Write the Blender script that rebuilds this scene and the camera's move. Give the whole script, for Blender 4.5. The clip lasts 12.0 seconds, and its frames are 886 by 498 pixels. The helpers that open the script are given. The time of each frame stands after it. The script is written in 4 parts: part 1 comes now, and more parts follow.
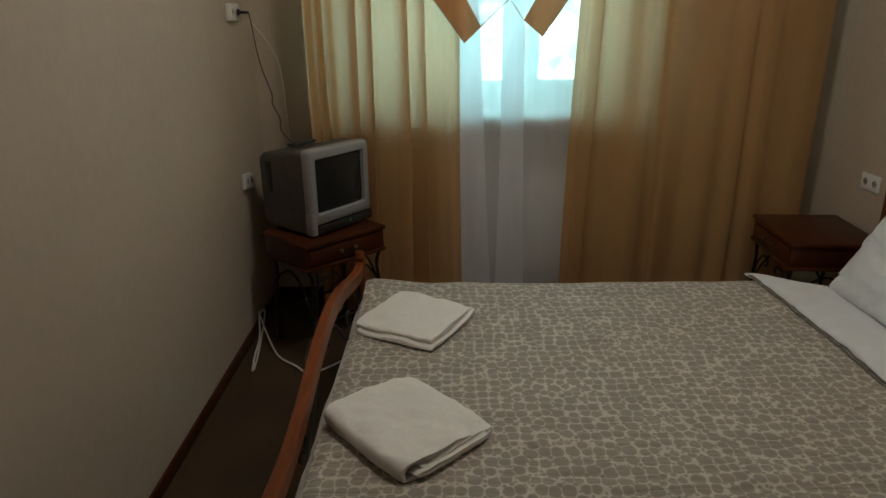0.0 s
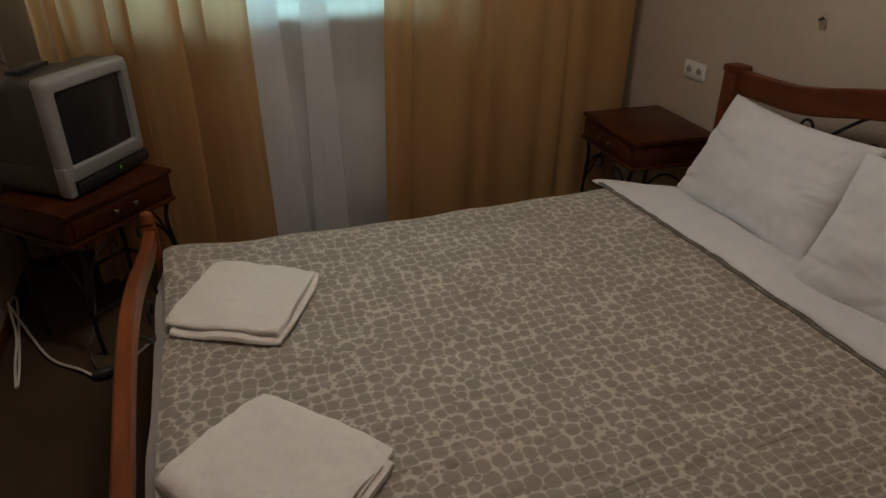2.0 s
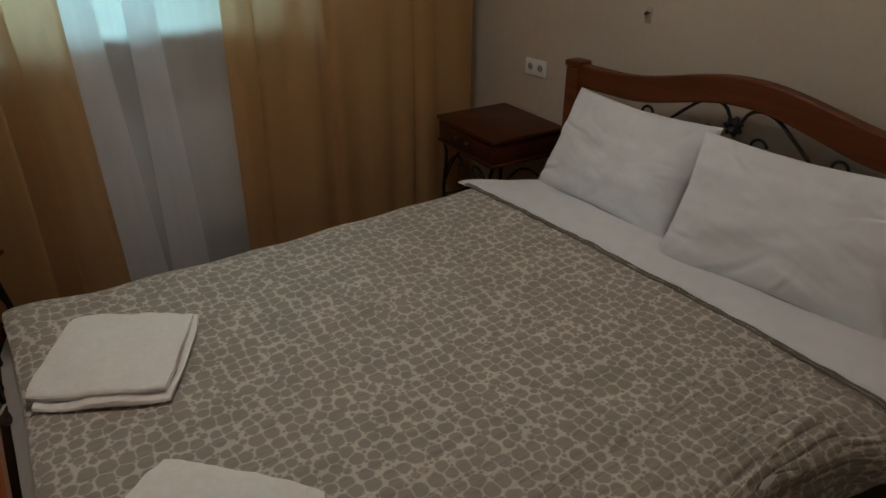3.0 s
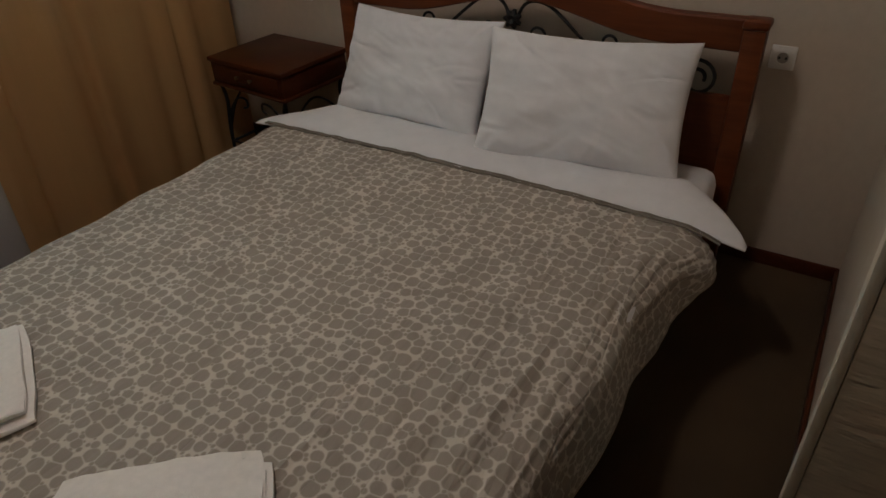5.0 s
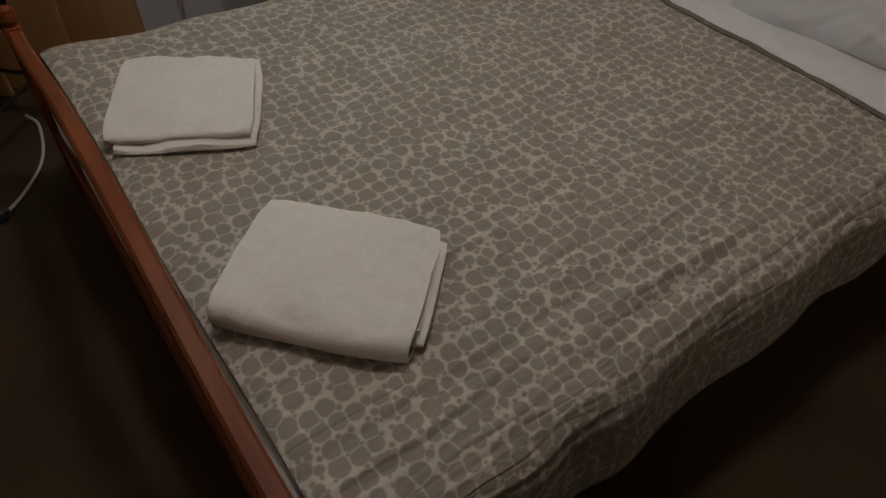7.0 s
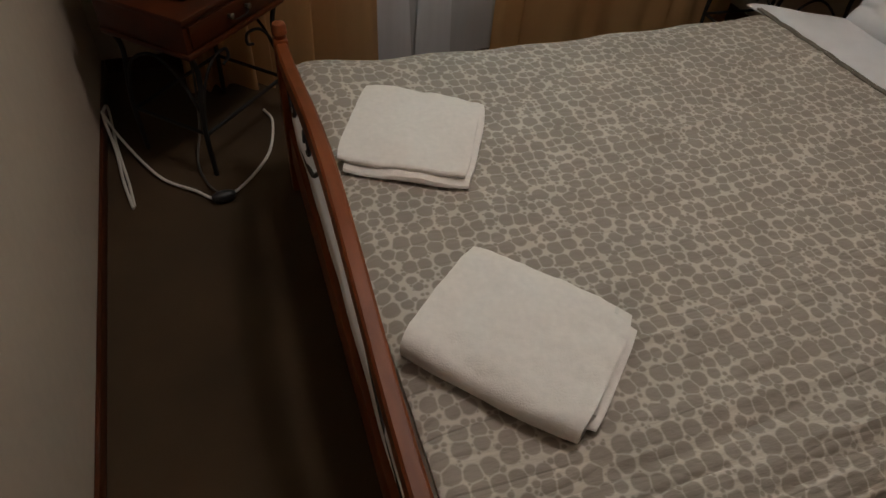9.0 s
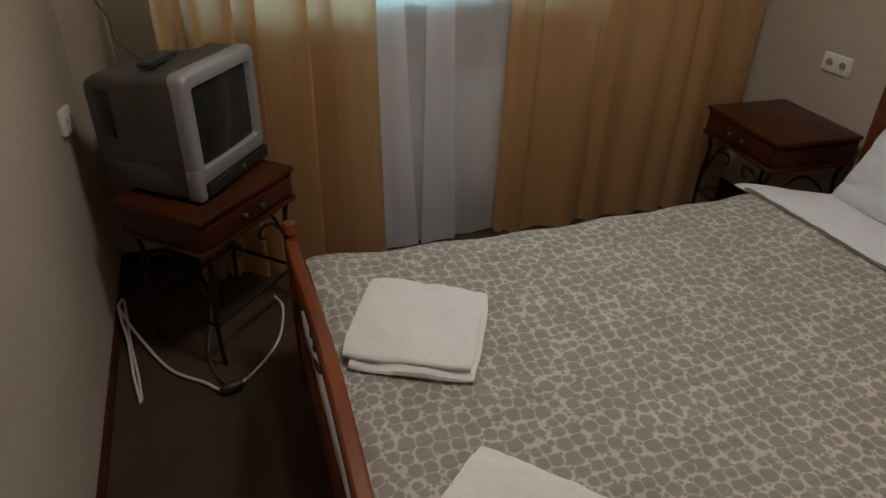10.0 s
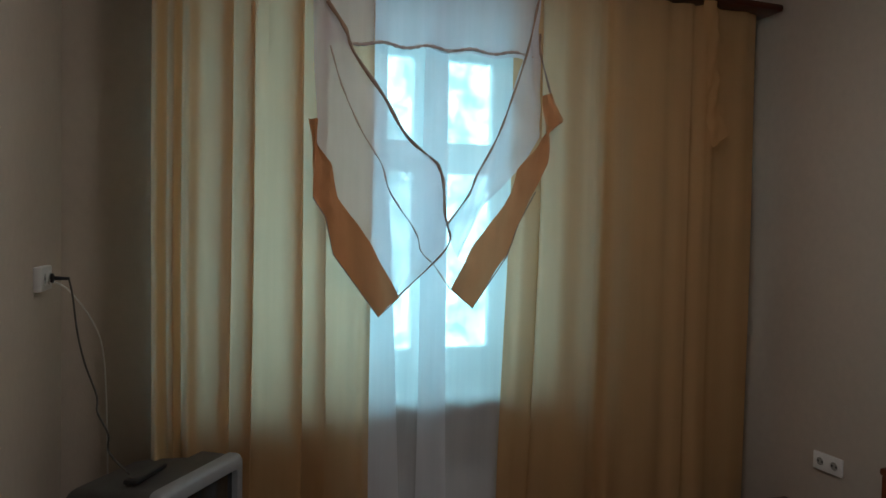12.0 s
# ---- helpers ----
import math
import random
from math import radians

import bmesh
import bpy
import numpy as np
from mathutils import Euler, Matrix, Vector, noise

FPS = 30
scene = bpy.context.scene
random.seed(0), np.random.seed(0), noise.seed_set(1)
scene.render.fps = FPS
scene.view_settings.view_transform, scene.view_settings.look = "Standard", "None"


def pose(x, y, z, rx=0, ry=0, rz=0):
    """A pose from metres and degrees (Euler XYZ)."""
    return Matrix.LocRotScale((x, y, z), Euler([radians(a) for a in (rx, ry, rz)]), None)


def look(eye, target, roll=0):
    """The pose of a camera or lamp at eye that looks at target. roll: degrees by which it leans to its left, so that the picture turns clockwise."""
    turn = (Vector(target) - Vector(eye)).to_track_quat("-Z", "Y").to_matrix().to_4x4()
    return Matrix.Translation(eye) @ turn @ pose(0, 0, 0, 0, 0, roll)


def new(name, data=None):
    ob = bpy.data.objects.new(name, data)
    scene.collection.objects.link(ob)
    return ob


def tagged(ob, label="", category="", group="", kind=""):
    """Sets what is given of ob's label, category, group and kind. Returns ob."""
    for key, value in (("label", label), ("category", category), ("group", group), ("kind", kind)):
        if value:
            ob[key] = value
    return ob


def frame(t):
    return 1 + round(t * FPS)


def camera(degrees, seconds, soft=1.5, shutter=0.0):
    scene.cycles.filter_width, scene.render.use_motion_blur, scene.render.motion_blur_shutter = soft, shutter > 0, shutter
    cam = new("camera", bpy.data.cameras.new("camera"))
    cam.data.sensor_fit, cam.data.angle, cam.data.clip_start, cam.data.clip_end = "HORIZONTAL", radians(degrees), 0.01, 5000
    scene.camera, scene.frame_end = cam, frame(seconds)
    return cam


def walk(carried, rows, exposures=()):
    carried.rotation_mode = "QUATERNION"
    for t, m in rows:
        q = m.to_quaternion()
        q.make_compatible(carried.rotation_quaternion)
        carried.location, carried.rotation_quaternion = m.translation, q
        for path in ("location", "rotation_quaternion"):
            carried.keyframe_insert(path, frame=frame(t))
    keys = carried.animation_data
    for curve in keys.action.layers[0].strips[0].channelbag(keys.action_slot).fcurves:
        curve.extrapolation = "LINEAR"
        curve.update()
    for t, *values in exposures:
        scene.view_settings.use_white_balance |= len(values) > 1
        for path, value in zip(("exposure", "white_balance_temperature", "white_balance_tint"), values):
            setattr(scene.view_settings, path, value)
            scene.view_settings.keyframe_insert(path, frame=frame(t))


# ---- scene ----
cam = camera(66.9, 12.0)
PATH = [
    (0, (1.26, 0.424, 1.657), (1.251, 2.312, 0.997), -0.7),
    (0.5, (1.28, 0.638, 1.643), (1.347, 2.482, 0.872), -0.8),
    (1, (1.29, 0.8, 1.624), (1.444, 2.6, 0.764), -0.7),
    (1.5, (1.242, 0.915, 1.619), (1.546, 2.657, 0.685), 0.1),
    (2, (1.112, 1.02, 1.636), (1.713, 2.67, 0.679), 0.2),
    (2.5, (1.036, 1.08, 1.633), (1.826, 2.631, 0.647), -0.1),
    (3, (1.018, 1.13, 1.636), (2.029, 2.576, 0.693), -0.1),
    (3.5, (0.994, 1.208, 1.643), (2.237, 2.471, 0.716), -1.4),
    (3.7, (0.929, 1.253, 1.66), (2.282, 2.397, 0.732), 0.1),
    (5.3, (0.823, 1.281, 1.596), (2.208, 2.15, 0.444), -2.1),
    (5.5, (0.81, 1.283, 1.588), (2.149, 2.168, 0.395), -1.9),
    (6, (0.785, 1.293, 1.579), (1.978, 2.248, 0.289), -0.4),
    (6.5, (0.763, 1.302, 1.563), (1.81, 2.318, 0.196), 1.6),
    (7, (0.745, 1.306, 1.536), (1.628, 2.365, 0.087), 3.8),
    (7.2, (0.74, 1.305, 1.53), (1.558, 2.372, 0.049), 4.3),
    (9, (0.661, 1.389, 1.604), (1.195, 2.699, 0.19), 4.4),
    (9.5, (0.676, 1.405, 1.628), (1.22, 2.87, 0.38), 2.9),
    (10, (0.694, 1.423, 1.685), (1.274, 3.025, 0.638), 1.2),
    (10.2, (0.694, 1.417, 1.697), (1.294, 3.086, 0.773), 1.1),
    (10.5, (0.695, 1.436, 1.732), (1.306, 3.18, 0.968), 0.8),
    (10.8, (0.704, 1.429, 1.767), (1.316, 3.246, 1.197), 0.7),
    (11, (0.699, 1.426, 1.767), (1.311, 3.273, 1.307), 0.5),
    (11.5, (0.714, 1.412, 1.784), (1.333, 3.3, 1.554), 0.2),
    (11.8, (0.724, 1.424, 1.837), (1.369, 3.313, 1.714), 0.5),
    (12, (0.749, 1.41, 1.864), (1.398, 3.301, 1.808), 1.0),
]
EXPOSURES = [
    (0, -0.36, 6580, 2), (0.5, -0.32, 6850, 1), (1, -0.28, 7050, 3), (1.5, -0.33, 7100, 11), (2, -0.43, 7050, 11), (2.5, -0.48, 6850, 10), (3, -0.50, 6600, 9), (3.5, -0.50, 6450, 9),
    (5.5, -0.44, 6650, 12), (6, -0.45, 6550, 11), (7.2, -0.43, 6450, 10), (9, -0.05, 6550, 10), (9.5, -0.12, 6530, 10), (10, 0.03, 6300, 10), (10.5, 0.17, 6100, 10), (11, -0.10, 6150, 9),
    (11.3, -0.38, 6000, 10), (11.5, -0.68, 5900, 9), (12, -0.93, 5800, 8),
]
walk(cam, [(t, look(eye, target, roll)) for t, eye, target, roll in PATH], EXPOSURES)

# ---- light ----
world = bpy.data.worlds.new("world")
scene.world = world
world.use_nodes = True
wn = world.node_tree
sky = wn.nodes.new("ShaderNodeTexSky")
sky.sky_type, sky.sun_disc = "NISHITA", False
sky.sun_elevation, sky.sun_rotation = radians(45), radians(140)
wn.nodes["Background"].inputs[1].default_value = 0.12
wn.links.new(sky.outputs[0], wn.nodes["Background"].inputs[0])


# ---- materials ----
def mat(name, colour, rough=0.6, metal=0.0, var=0.12, scale=(30, 30, 30), bump=0.15, bump_scale=(200, 200, 200), dist=0.002, tint=None, sheen=0.0):
    """Principled surface with colour variation at two scales and a fine bump, in object metres."""
    m = bpy.data.materials.new(name)
    m.use_nodes = True
    t = m.node_tree
    bs = t.nodes["Principled BSDF"]
    bs.inputs["Roughness"].default_value = rough
    bs.inputs["Metallic"].default_value = metal
    if sheen:
        bs.inputs["Sheen Weight"].default_value = sheen
    co = t.nodes.new("ShaderNodeTexCoord")

    def noise_at(sc, detail):
        mp = t.nodes.new("ShaderNodeMapping")
        mp.inputs["Scale"].default_value = sc
        t.links.new(co.outputs["Object"], mp.inputs[0])
        n = t.nodes.new("ShaderNodeTexNoise")
        n.inputs["Scale"].default_value = 1.0
        n.inputs["Detail"].default_value = detail
        t.links.new(mp.outputs[0], n.inputs["Vector"])
        return n.outputs[0]
    fine = noise_at(scale, 4)
    coarse = noise_at((2.5, 2.5, 2.5), 3)
    add = t.nodes.new("ShaderNodeMath")
    add.operation = "MULTIPLY_ADD"
    add.inputs[1].default_value = 0.5
    t.links.new(coarse, add.inputs[0])
    half = t.nodes.new("ShaderNodeMath")
    half.operation = "MULTIPLY"
    half.inputs[1].default_value = 0.5
    t.links.new(fine, half.inputs[0])
    t.links.new(half.outputs[0], add.inputs[2])
    ramp = t.nodes.new("ShaderNodeValToRGB")
    lo = tint or [c * (1 - 2.2 * var) for c in colour]
    hi = [min(1, c * (1 + 1.6 * var)) for c in colour]
    ramp.color_ramp.elements[0].position, ramp.color_ramp.elements[1].position = 0.3, 0.7
    ramp.color_ramp.elements[0].color = (*lo, 1)
    ramp.color_ramp.elements[1].color = (*hi, 1)
    t.links.new(add.outputs[0], ramp.inputs[0])
    t.links.new(ramp.outputs[0], bs.inputs["Base Color"])
    if bump:
        b = t.nodes.new("ShaderNodeBump")
        b.inputs["Strength"].default_value = bump
        b.inputs["Distance"].default_value = dist
        t.links.new(noise_at(bump_scale, 3), b.inputs["Height"])
        t.links.new(b.outputs[0], bs.inputs["Normal"])
    return m


def cloth(name, colour, through_colour, see=0.0, thin=0.5, weave=900, streak=0.04):
    """Woven cloth: diffuse, lit through from behind, and partly open between the threads."""
    m = bpy.data.materials.new(name)
    m.use_nodes = True
    t = m.node_tree
    out = t.nodes["Material Output"]
    t.nodes.remove(t.nodes["Principled BSDF"])
    co = t.nodes.new("ShaderNodeTexCoord")
    mp = t.nodes.new("ShaderNodeMapping")
    mp.inputs["Scale"].default_value = (45, 45, 2.5)
    t.links.new(co.outputs["Object"], mp.inputs[0])
    n = t.nodes.new("ShaderNodeTexNoise")
    n.inputs["Scale"].default_value, n.inputs["Detail"].default_value = 1.0, 5
    t.links.new(mp.outputs[0], n.inputs["Vector"])

    def shade(c):
        r = t.nodes.new("ShaderNodeValToRGB")
        r.color_ramp.elements[0].position, r.color_ramp.elements[1].position = 0.25, 0.75
        r.color_ramp.elements[0].color = (*[v * (1 - streak) for v in c], 1)
        r.color_ramp.elements[1].color = (*[min(1, v * (1 + 0.6 * streak)) for v in c], 1)
        t.links.new(n.outputs[0], r.inputs[0])
        return r.outputs[0]
    d = t.nodes.new("ShaderNodeBsdfDiffuse")
    tr = t.nodes.new("ShaderNodeBsdfTranslucent")
    t.links.new(shade(colour), d.inputs[0])
    t.links.new(shade(through_colour), tr.inputs[0])
    w = t.nodes.new("ShaderNodeTexNoise")
    w.inputs["Scale"].default_value, w.inputs["Detail"].default_value = weave, 1
    t.links.new(co.outputs["Object"], w.inputs["Vector"])
    b = t.nodes.new("ShaderNodeBump")
    b.inputs["Strength"].default_value, b.inputs["Distance"].default_value = 0.3, 0.001
    t.links.new(w.outputs[0], b.inputs["Height"])
    t.links.new(b.outputs[0], d.inputs["Normal"])
    mix = t.nodes.new("ShaderNodeMixShader")
    mix.inputs[0].default_value = thin
    t.links.new(d.outputs[0], mix.inputs[1])
    t.links.new(tr.outputs[0], mix.inputs[2])
    last = mix.outputs[0]
    if see:
        tp = t.nodes.new("ShaderNodeBsdfTransparent")
        m2 = t.nodes.new("ShaderNodeMixShader")
        m2.inputs[0].default_value = see
        t.links.new(last, m2.inputs[1])
        t.links.new(tp.outputs[0], m2.inputs[2])
        last = m2.outputs[0]
    t.links.new(last, out.inputs[0])
    return m


def wood(name, dark, light, rough=0.35, grain=(3, 40, 40)):
    m = mat(name, light, rough, 0, 0.1, grain, 0.08, grain, 0.001, tint=dark)
    m.node_tree.nodes["Principled BSDF"].inputs["Specular IOR Level"].default_value = 0.25
    return m


def print_cloth(name):
    """Quilt print: taupe pebbles of two sizes on a paler ground."""
    m = bpy.data.materials.new(name)
    m.use_nodes = True
    t = m.node_tree
    bs = t.nodes["Principled BSDF"]
    bs.inputs["Roughness"].default_value = 0.75
    bs.inputs["Sheen Weight"].default_value = 0.1
    uv = t.nodes.new("ShaderNodeTexCoord").outputs["UV"]
    wob = t.nodes.new("ShaderNodeTexNoise")
    wob.inputs["Scale"].default_value = 9
    t.links.new(uv, wob.inputs["Vector"])

    def math_(op, a, b):
        n = t.nodes.new("ShaderNodeMath")
        n.operation = op
        for i, v in enumerate((a, b)):
            if isinstance(v, (int, float)):
                n.inputs[i].default_value = v
            else:
                t.links.new(v, n.inputs[i])
        return n.outputs[0]

    def vec(op, a, b):
        n = t.nodes.new("ShaderNodeVectorMath")
        n.operation = op
        t.links.new(a, n.inputs[0])
        n.inputs[1].default_value = b
        return n.outputs[0]

    def pebbles(where, sc, off, most, loose, swell, bigger=()):
        """Signed distance to the nearest of a set of roundish pebbles that keep clear of one another and of bigger ones."""
        p = vec("ADD", vec("MULTIPLY", where, (sc, sc, 0)), (off, off, 0))
        f1, ns, ed = (t.nodes.new("ShaderNodeTexVoronoi") for _ in range(3))
        ns.feature, ed.feature = "N_SPHERE_RADIUS", "DISTANCE_TO_EDGE"
        for n in (f1, ns, ed):
            n.voronoi_dimensions = "2D"
            n.inputs["Scale"].default_value, n.inputs["Randomness"].default_value = 1, loose
            t.links.new(p, n.inputs["Vector"])
        r = math_("MINIMUM", math_("MULTIPLY", ns.outputs["Radius"], swell / sc), most)
        if bigger:
            middle = vec("MULTIPLY", vec("SUBTRACT", f1.outputs["Position"], (off, off, 0)), (1 / sc, 1 / sc, 0))
            for k in range(len(bigger)):
                r = math_("MINIMUM", r, math_("ADD", pebbles(middle, *bigger[k], bigger[:k]), 0.0004))
        disc = math_("SUBTRACT", math_("DIVIDE", f1.outputs["Distance"], sc), math_("SUBTRACT", r, 0.0015))
        return math_("MAXIMUM", disc, math_("SUBTRACT", 0.0021, math_("DIVIDE", ed.outputs["Distance"], sc)))
    # scale, shift, largest radius, looseness, swelling against the neighbours
    SETS = ((26, 0.0, 0.025, 0.50, 1.17), (26, 17.5, 0.0135, 0.55, 1.4), (58, 7.1, 0.0060, 0.7, 1.0))
    gap = 1.0
    for k in range(3):
        gap = math_("MINIMUM", gap, pebbles(uv, *SETS[k], SETS[:k]))
    both = math_("MINIMUM", 1.0, math_("MAXIMUM", 0.0, math_("MULTIPLY", math_("SUBTRACT", gap, 0.0029), -250.0)))
    ground = t.nodes.new("ShaderNodeMix")
    ground.data_type = "RGBA"
    ground.inputs["A"].default_value = (0.71, 0.648, 0.575, 1)
    ground.inputs["B"].default_value = (0.385, 0.331, 0.279, 1)
    t.links.new(both, ground.inputs["Factor"])
    shade = t.nodes.new("ShaderNodeMix")
    shade.data_type, shade.blend_type = "RGBA", "MULTIPLY"
    shade.inputs["Factor"].default_value = 0.35
    t.links.new(ground.outputs["Result"], shade.inputs["A"])
    t.links.new(wob.outputs[0], shade.inputs["B"])
    t.links.new(shade.outputs["Result"], bs.inputs["Base Color"])
    mp = t.nodes.new("ShaderNodeMapping")
    mp.inputs["Scale"].default_value = (26, 75, 1)
    t.links.new(uv, mp.inputs[0])
    cr = t.nodes.new("ShaderNodeTexNoise")
    cr.inputs["Scale"].default_value, cr.inputs["Detail"].default_value = 1, 4
    t.links.new(mp.outputs[0], cr.inputs["Vector"])
    # long sharp creases along the bed
    mp2 = t.nodes.new("ShaderNodeMapping")
    mp2.inputs["Scale"].default_value = (1.6, 13, 1)
    mp2.inputs["Rotation"].default_value = (0, 0, radians(4))
    t.links.new(uv, mp2.inputs[0])
    cr2 = t.nodes.new("ShaderNodeTexNoise")
    cr2.inputs["Scale"].default_value, cr2.inputs["Detail"].default_value = 1, 2
    t.links.new(mp2.outputs[0], cr2.inputs["Vector"])
    ridge = math_("MULTIPLY", math_("ABSOLUTE", math_("SUBTRACT", cr2.outputs[0], 0.5), 0), 24.0)
    ridge = math_("MINIMUM", ridge, 1.0)
    height = math_("ADD", math_("MULTIPLY", cr.outputs[0], 0.9), math_("MULTIPLY", ridge, 0.45))
    bp = t.nodes.new("ShaderNodeBump")
    bp.inputs["Strength"].default_value, bp.inputs["Distance"].default_value = 0.6, 0.008
    t.links.new(height, bp.inputs["Height"])
    t.links.new(bp.outputs[0], bs.inputs["Normal"])
    return m


WALLPAPER = mat("cream_wallpaper", (0.525, 0.437, 0.352), 0.75, 0, 0.03, (30, 30, 24), 0.5, (240, 240, 90), 0.0015)
PLASTER = mat("white_paint", (0.78, 0.76, 0.72), 0.8, 0, 0.03)
CARPET = mat("brown_carpet", (0.062, 0.035, 0.015), 0.95, 0, 0.22, (400, 400, 400), 0.6, (600, 600, 600), 0.003)
DARKWOOD = wood("dark_red_brown_wood", (0.036, 0.0085, 0.003), (0.082, 0.020, 0.0065), 0.34, (6, 14, 14))
BEDWOOD = wood("cherry_stained_wood", (0.112, 0.027, 0.0075), (0.225, 0.060, 0.0175), 0.40, (40, 3, 40))
# the same cherry wood with the headboard's shade put into its colour
BEDWOOD_SHADED = wood("shaded_cherry_stained_wood", (0.070, 0.016, 0.0045), (0.150, 0.038, 0.011), 0.42, (40, 3, 40))
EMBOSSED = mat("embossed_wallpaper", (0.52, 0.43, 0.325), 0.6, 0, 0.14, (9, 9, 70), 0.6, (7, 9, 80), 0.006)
IRON = mat("black_wrought_iron", (0.014, 0.012, 0.011), 0.6, 0.3, 0.2, (60, 60, 60), 0.3)
WHITE_LINEN = mat("white_cotton", (0.745, 0.735, 0.755), 0.8, 0, 0.03, (20, 20, 20), 0.28, (7, 7, 7), 0.02, sheen=0.1)
TOWEL = mat("white_terry", (0.88, 0.84, 0.80), 0.95, 0, 0.04, (60, 60, 60), 0.5, (300, 300, 300), 0.003, sheen=0.3)
PIPING = mat("grey_brown_piping", (0.20, 0.17, 0.14), 0.8)
CREAM = mat("cream_paint", (0.62, 0.56, 0.47), 0.6, 0, 0.04)
BEIGE = mat("matte_beige", (0.42, 0.35, 0.28), 0.6, 0, 0.08)
PVC = mat("white_pvc", (0.82, 0.83, 0.83), 0.35, 0, 0.015)
SOCKET = mat("white_socket_plastic", (0.80, 0.78, 0.74), 0.4, 0, 0.02)
SOCKET_DEEP = mat("shaded_socket_plastic", (0.34, 0.32, 0.29), 0.5, 0, 0.03)
BLACK = mat("black_plastic", (0.018, 0.018, 0.019), 0.4, 0, 0.1)
SILVER = mat("silver_grey_plastic", (0.32, 0.32, 0.325), 0.42, 0.2, 0.04)
GREYCASE = mat("dark_grey_plastic", (0.085, 0.078, 0.070), 0.5, 0, 0.08, bump=0.3, bump_scale=(900, 900, 900))
SCREEN = mat("dark_tube_screen", (0.022, 0.024, 0.024), 0.12, 0, 0.05, bump=0)
BRASS = mat("worn_brass", (0.26, 0.22, 0.165), 0.35, 0.9, 0.1)
WIRE_WHITE = mat("white_cable", (0.70, 0.67, 0.62), 0.5, 0, 0.05)
WIRE_GREY = mat("grey_cable", (0.07, 0.06, 0.05), 0.5, 0, 0.05)
RADIATOR = mat("white_enamel", (0.78, 0.78, 0.77), 0.4, 0, 0.02)
CURTAIN = cloth("golden_beige_curtain", (0.55, 0.345, 0.15), (0.95, 0.635, 0.44), 0.0, 0.40, streak=0.025)
SHEER = cloth("white_voile", (0.88, 0.88, 0.90), (0.95, 0.97, 1.0), 0.30, 0.42, streak=0.05)
SHEER_FOLD = cloth("gathered_white_voile", (0.88, 0.88, 0.91), (0.90, 0.93, 0.98), 0.04, 0.40)
SWAG = cloth("pale_voile", (0.84, 0.78, 0.82), (0.90, 0.84, 0.90), 0.30, 0.38)
TRIM = cloth("brown_trim_cloth", (0.54, 0.25, 0.115), (0.72, 0.36, 0.18), 0.0, 0.16)
CORD_PALE = mat("pale_brown_edging", (0.52, 0.40, 0.36), 0.8)
CORD = mat("dark_brown_edging", (0.34, 0.21, 0.15), 0.8)
QUILT = print_cloth("pebble_print_cotton")

LED = bpy.data.materials.new("green_light")
LED.use_nodes = True
LED.node_tree.nodes["Principled BSDF"].inputs["Base Color"].default_value = (0.1, 0.6, 0.1, 1)
LED.node_tree.nodes["Principled BSDF"].inputs["Emission Color"].default_value = (0.15, 0.9, 0.1, 1)
LED.node_tree.nodes["Principled BSDF"].inputs["Emission Strength"].default_value = 0.12

GLASS = bpy.data.materials.new("window_glass")
GLASS.use_nodes = True
gt = GLASS.node_tree
gt.nodes.remove(gt.nodes["Principled BSDF"])
g_mix, g_tr, g_gl, g_fr = (gt.nodes.new("ShaderNode" + k) for k in ("MixShader", "BsdfTransparent", "BsdfGlossy", "Fresnel"))
g_gl.inputs["Roughness"].default_value = 0.02
gt.links.new(g_fr.outputs[0], g_mix.inputs[0])
gt.links.new(g_tr.outputs[0], g_mix.inputs[1])
gt.links.new(g_gl.outputs[0], g_mix.inputs[2])
gt.links.new(g_mix.outputs[0], gt.nodes["Material Output"].inputs[0])

# bright overcast daylight and sunlit leaves beyond the window
OUTSIDE = bpy.data.materials.new("daylight_outside")
OUTSIDE.use_nodes = True
ot = OUTSIDE.node_tree
ot.nodes.remove(ot.nodes["Principled BSDF"])
o_em, o_n, o_r, o_c = (ot.nodes.new("ShaderNode" + k) for k in ("Emission", "TexNoise", "ValToRGB", "TexCoord"))
o_n.inputs["Scale"].default_value, o_n.inputs["Detail"].default_value = 1.0, 7
o_r.color_ramp.elements[0].position, o_r.color_ramp.elements[1].position = 0.40, 0.60
o_r.color_ramp.elements[0].color, o_r.color_ramp.elements[1].color = (0.10, 0.30, 0.30, 1), (0.50, 0.90, 1.0, 1)
o_m = ot.nodes.new("ShaderNodeMapping")
o_m.inputs["Scale"].default_value = (34, 19, 1)
ot.links.new(o_c.outputs["Object"], o_m.inputs[0])
ot.links.new(o_m.outputs[0], o_n.inputs["Vector"])
o_n.inputs["Roughness"].default_value = 0.68
ot.links.new(o_n.outputs[0], o_r.inputs[0])
ot.links.new(o_r.outputs[0], o_em.inputs[0])
o_em.inputs[1].default_value = 16.5
ot.links.new(o_em.outputs[0], ot.nodes["Material Output"].inputs[0])


# ---- building blocks ----
def box(bm, x0, x1, y0, y1, z0, z1, bevel=0.0, seg=2):
    vs = [bm.verts.new((x, y, z)) for x in (x0, x1) for y in (y0, y1) for z in (z0, z1)]
    fs = [bm.faces.new([vs[i] for i in q]) for q in ((0, 1, 3, 2), (4, 6, 7, 5), (0, 4, 5, 1), (2, 3, 7, 6), (0, 2, 6, 4), (1, 5, 7, 3))]
    if bevel:
        es = list({e for f in fs for e in f.edges})
        bmesh.ops.bevel(bm, geom=es, offset=bevel, segments=seg, affect="EDGES", profile=0.5)
    return bm


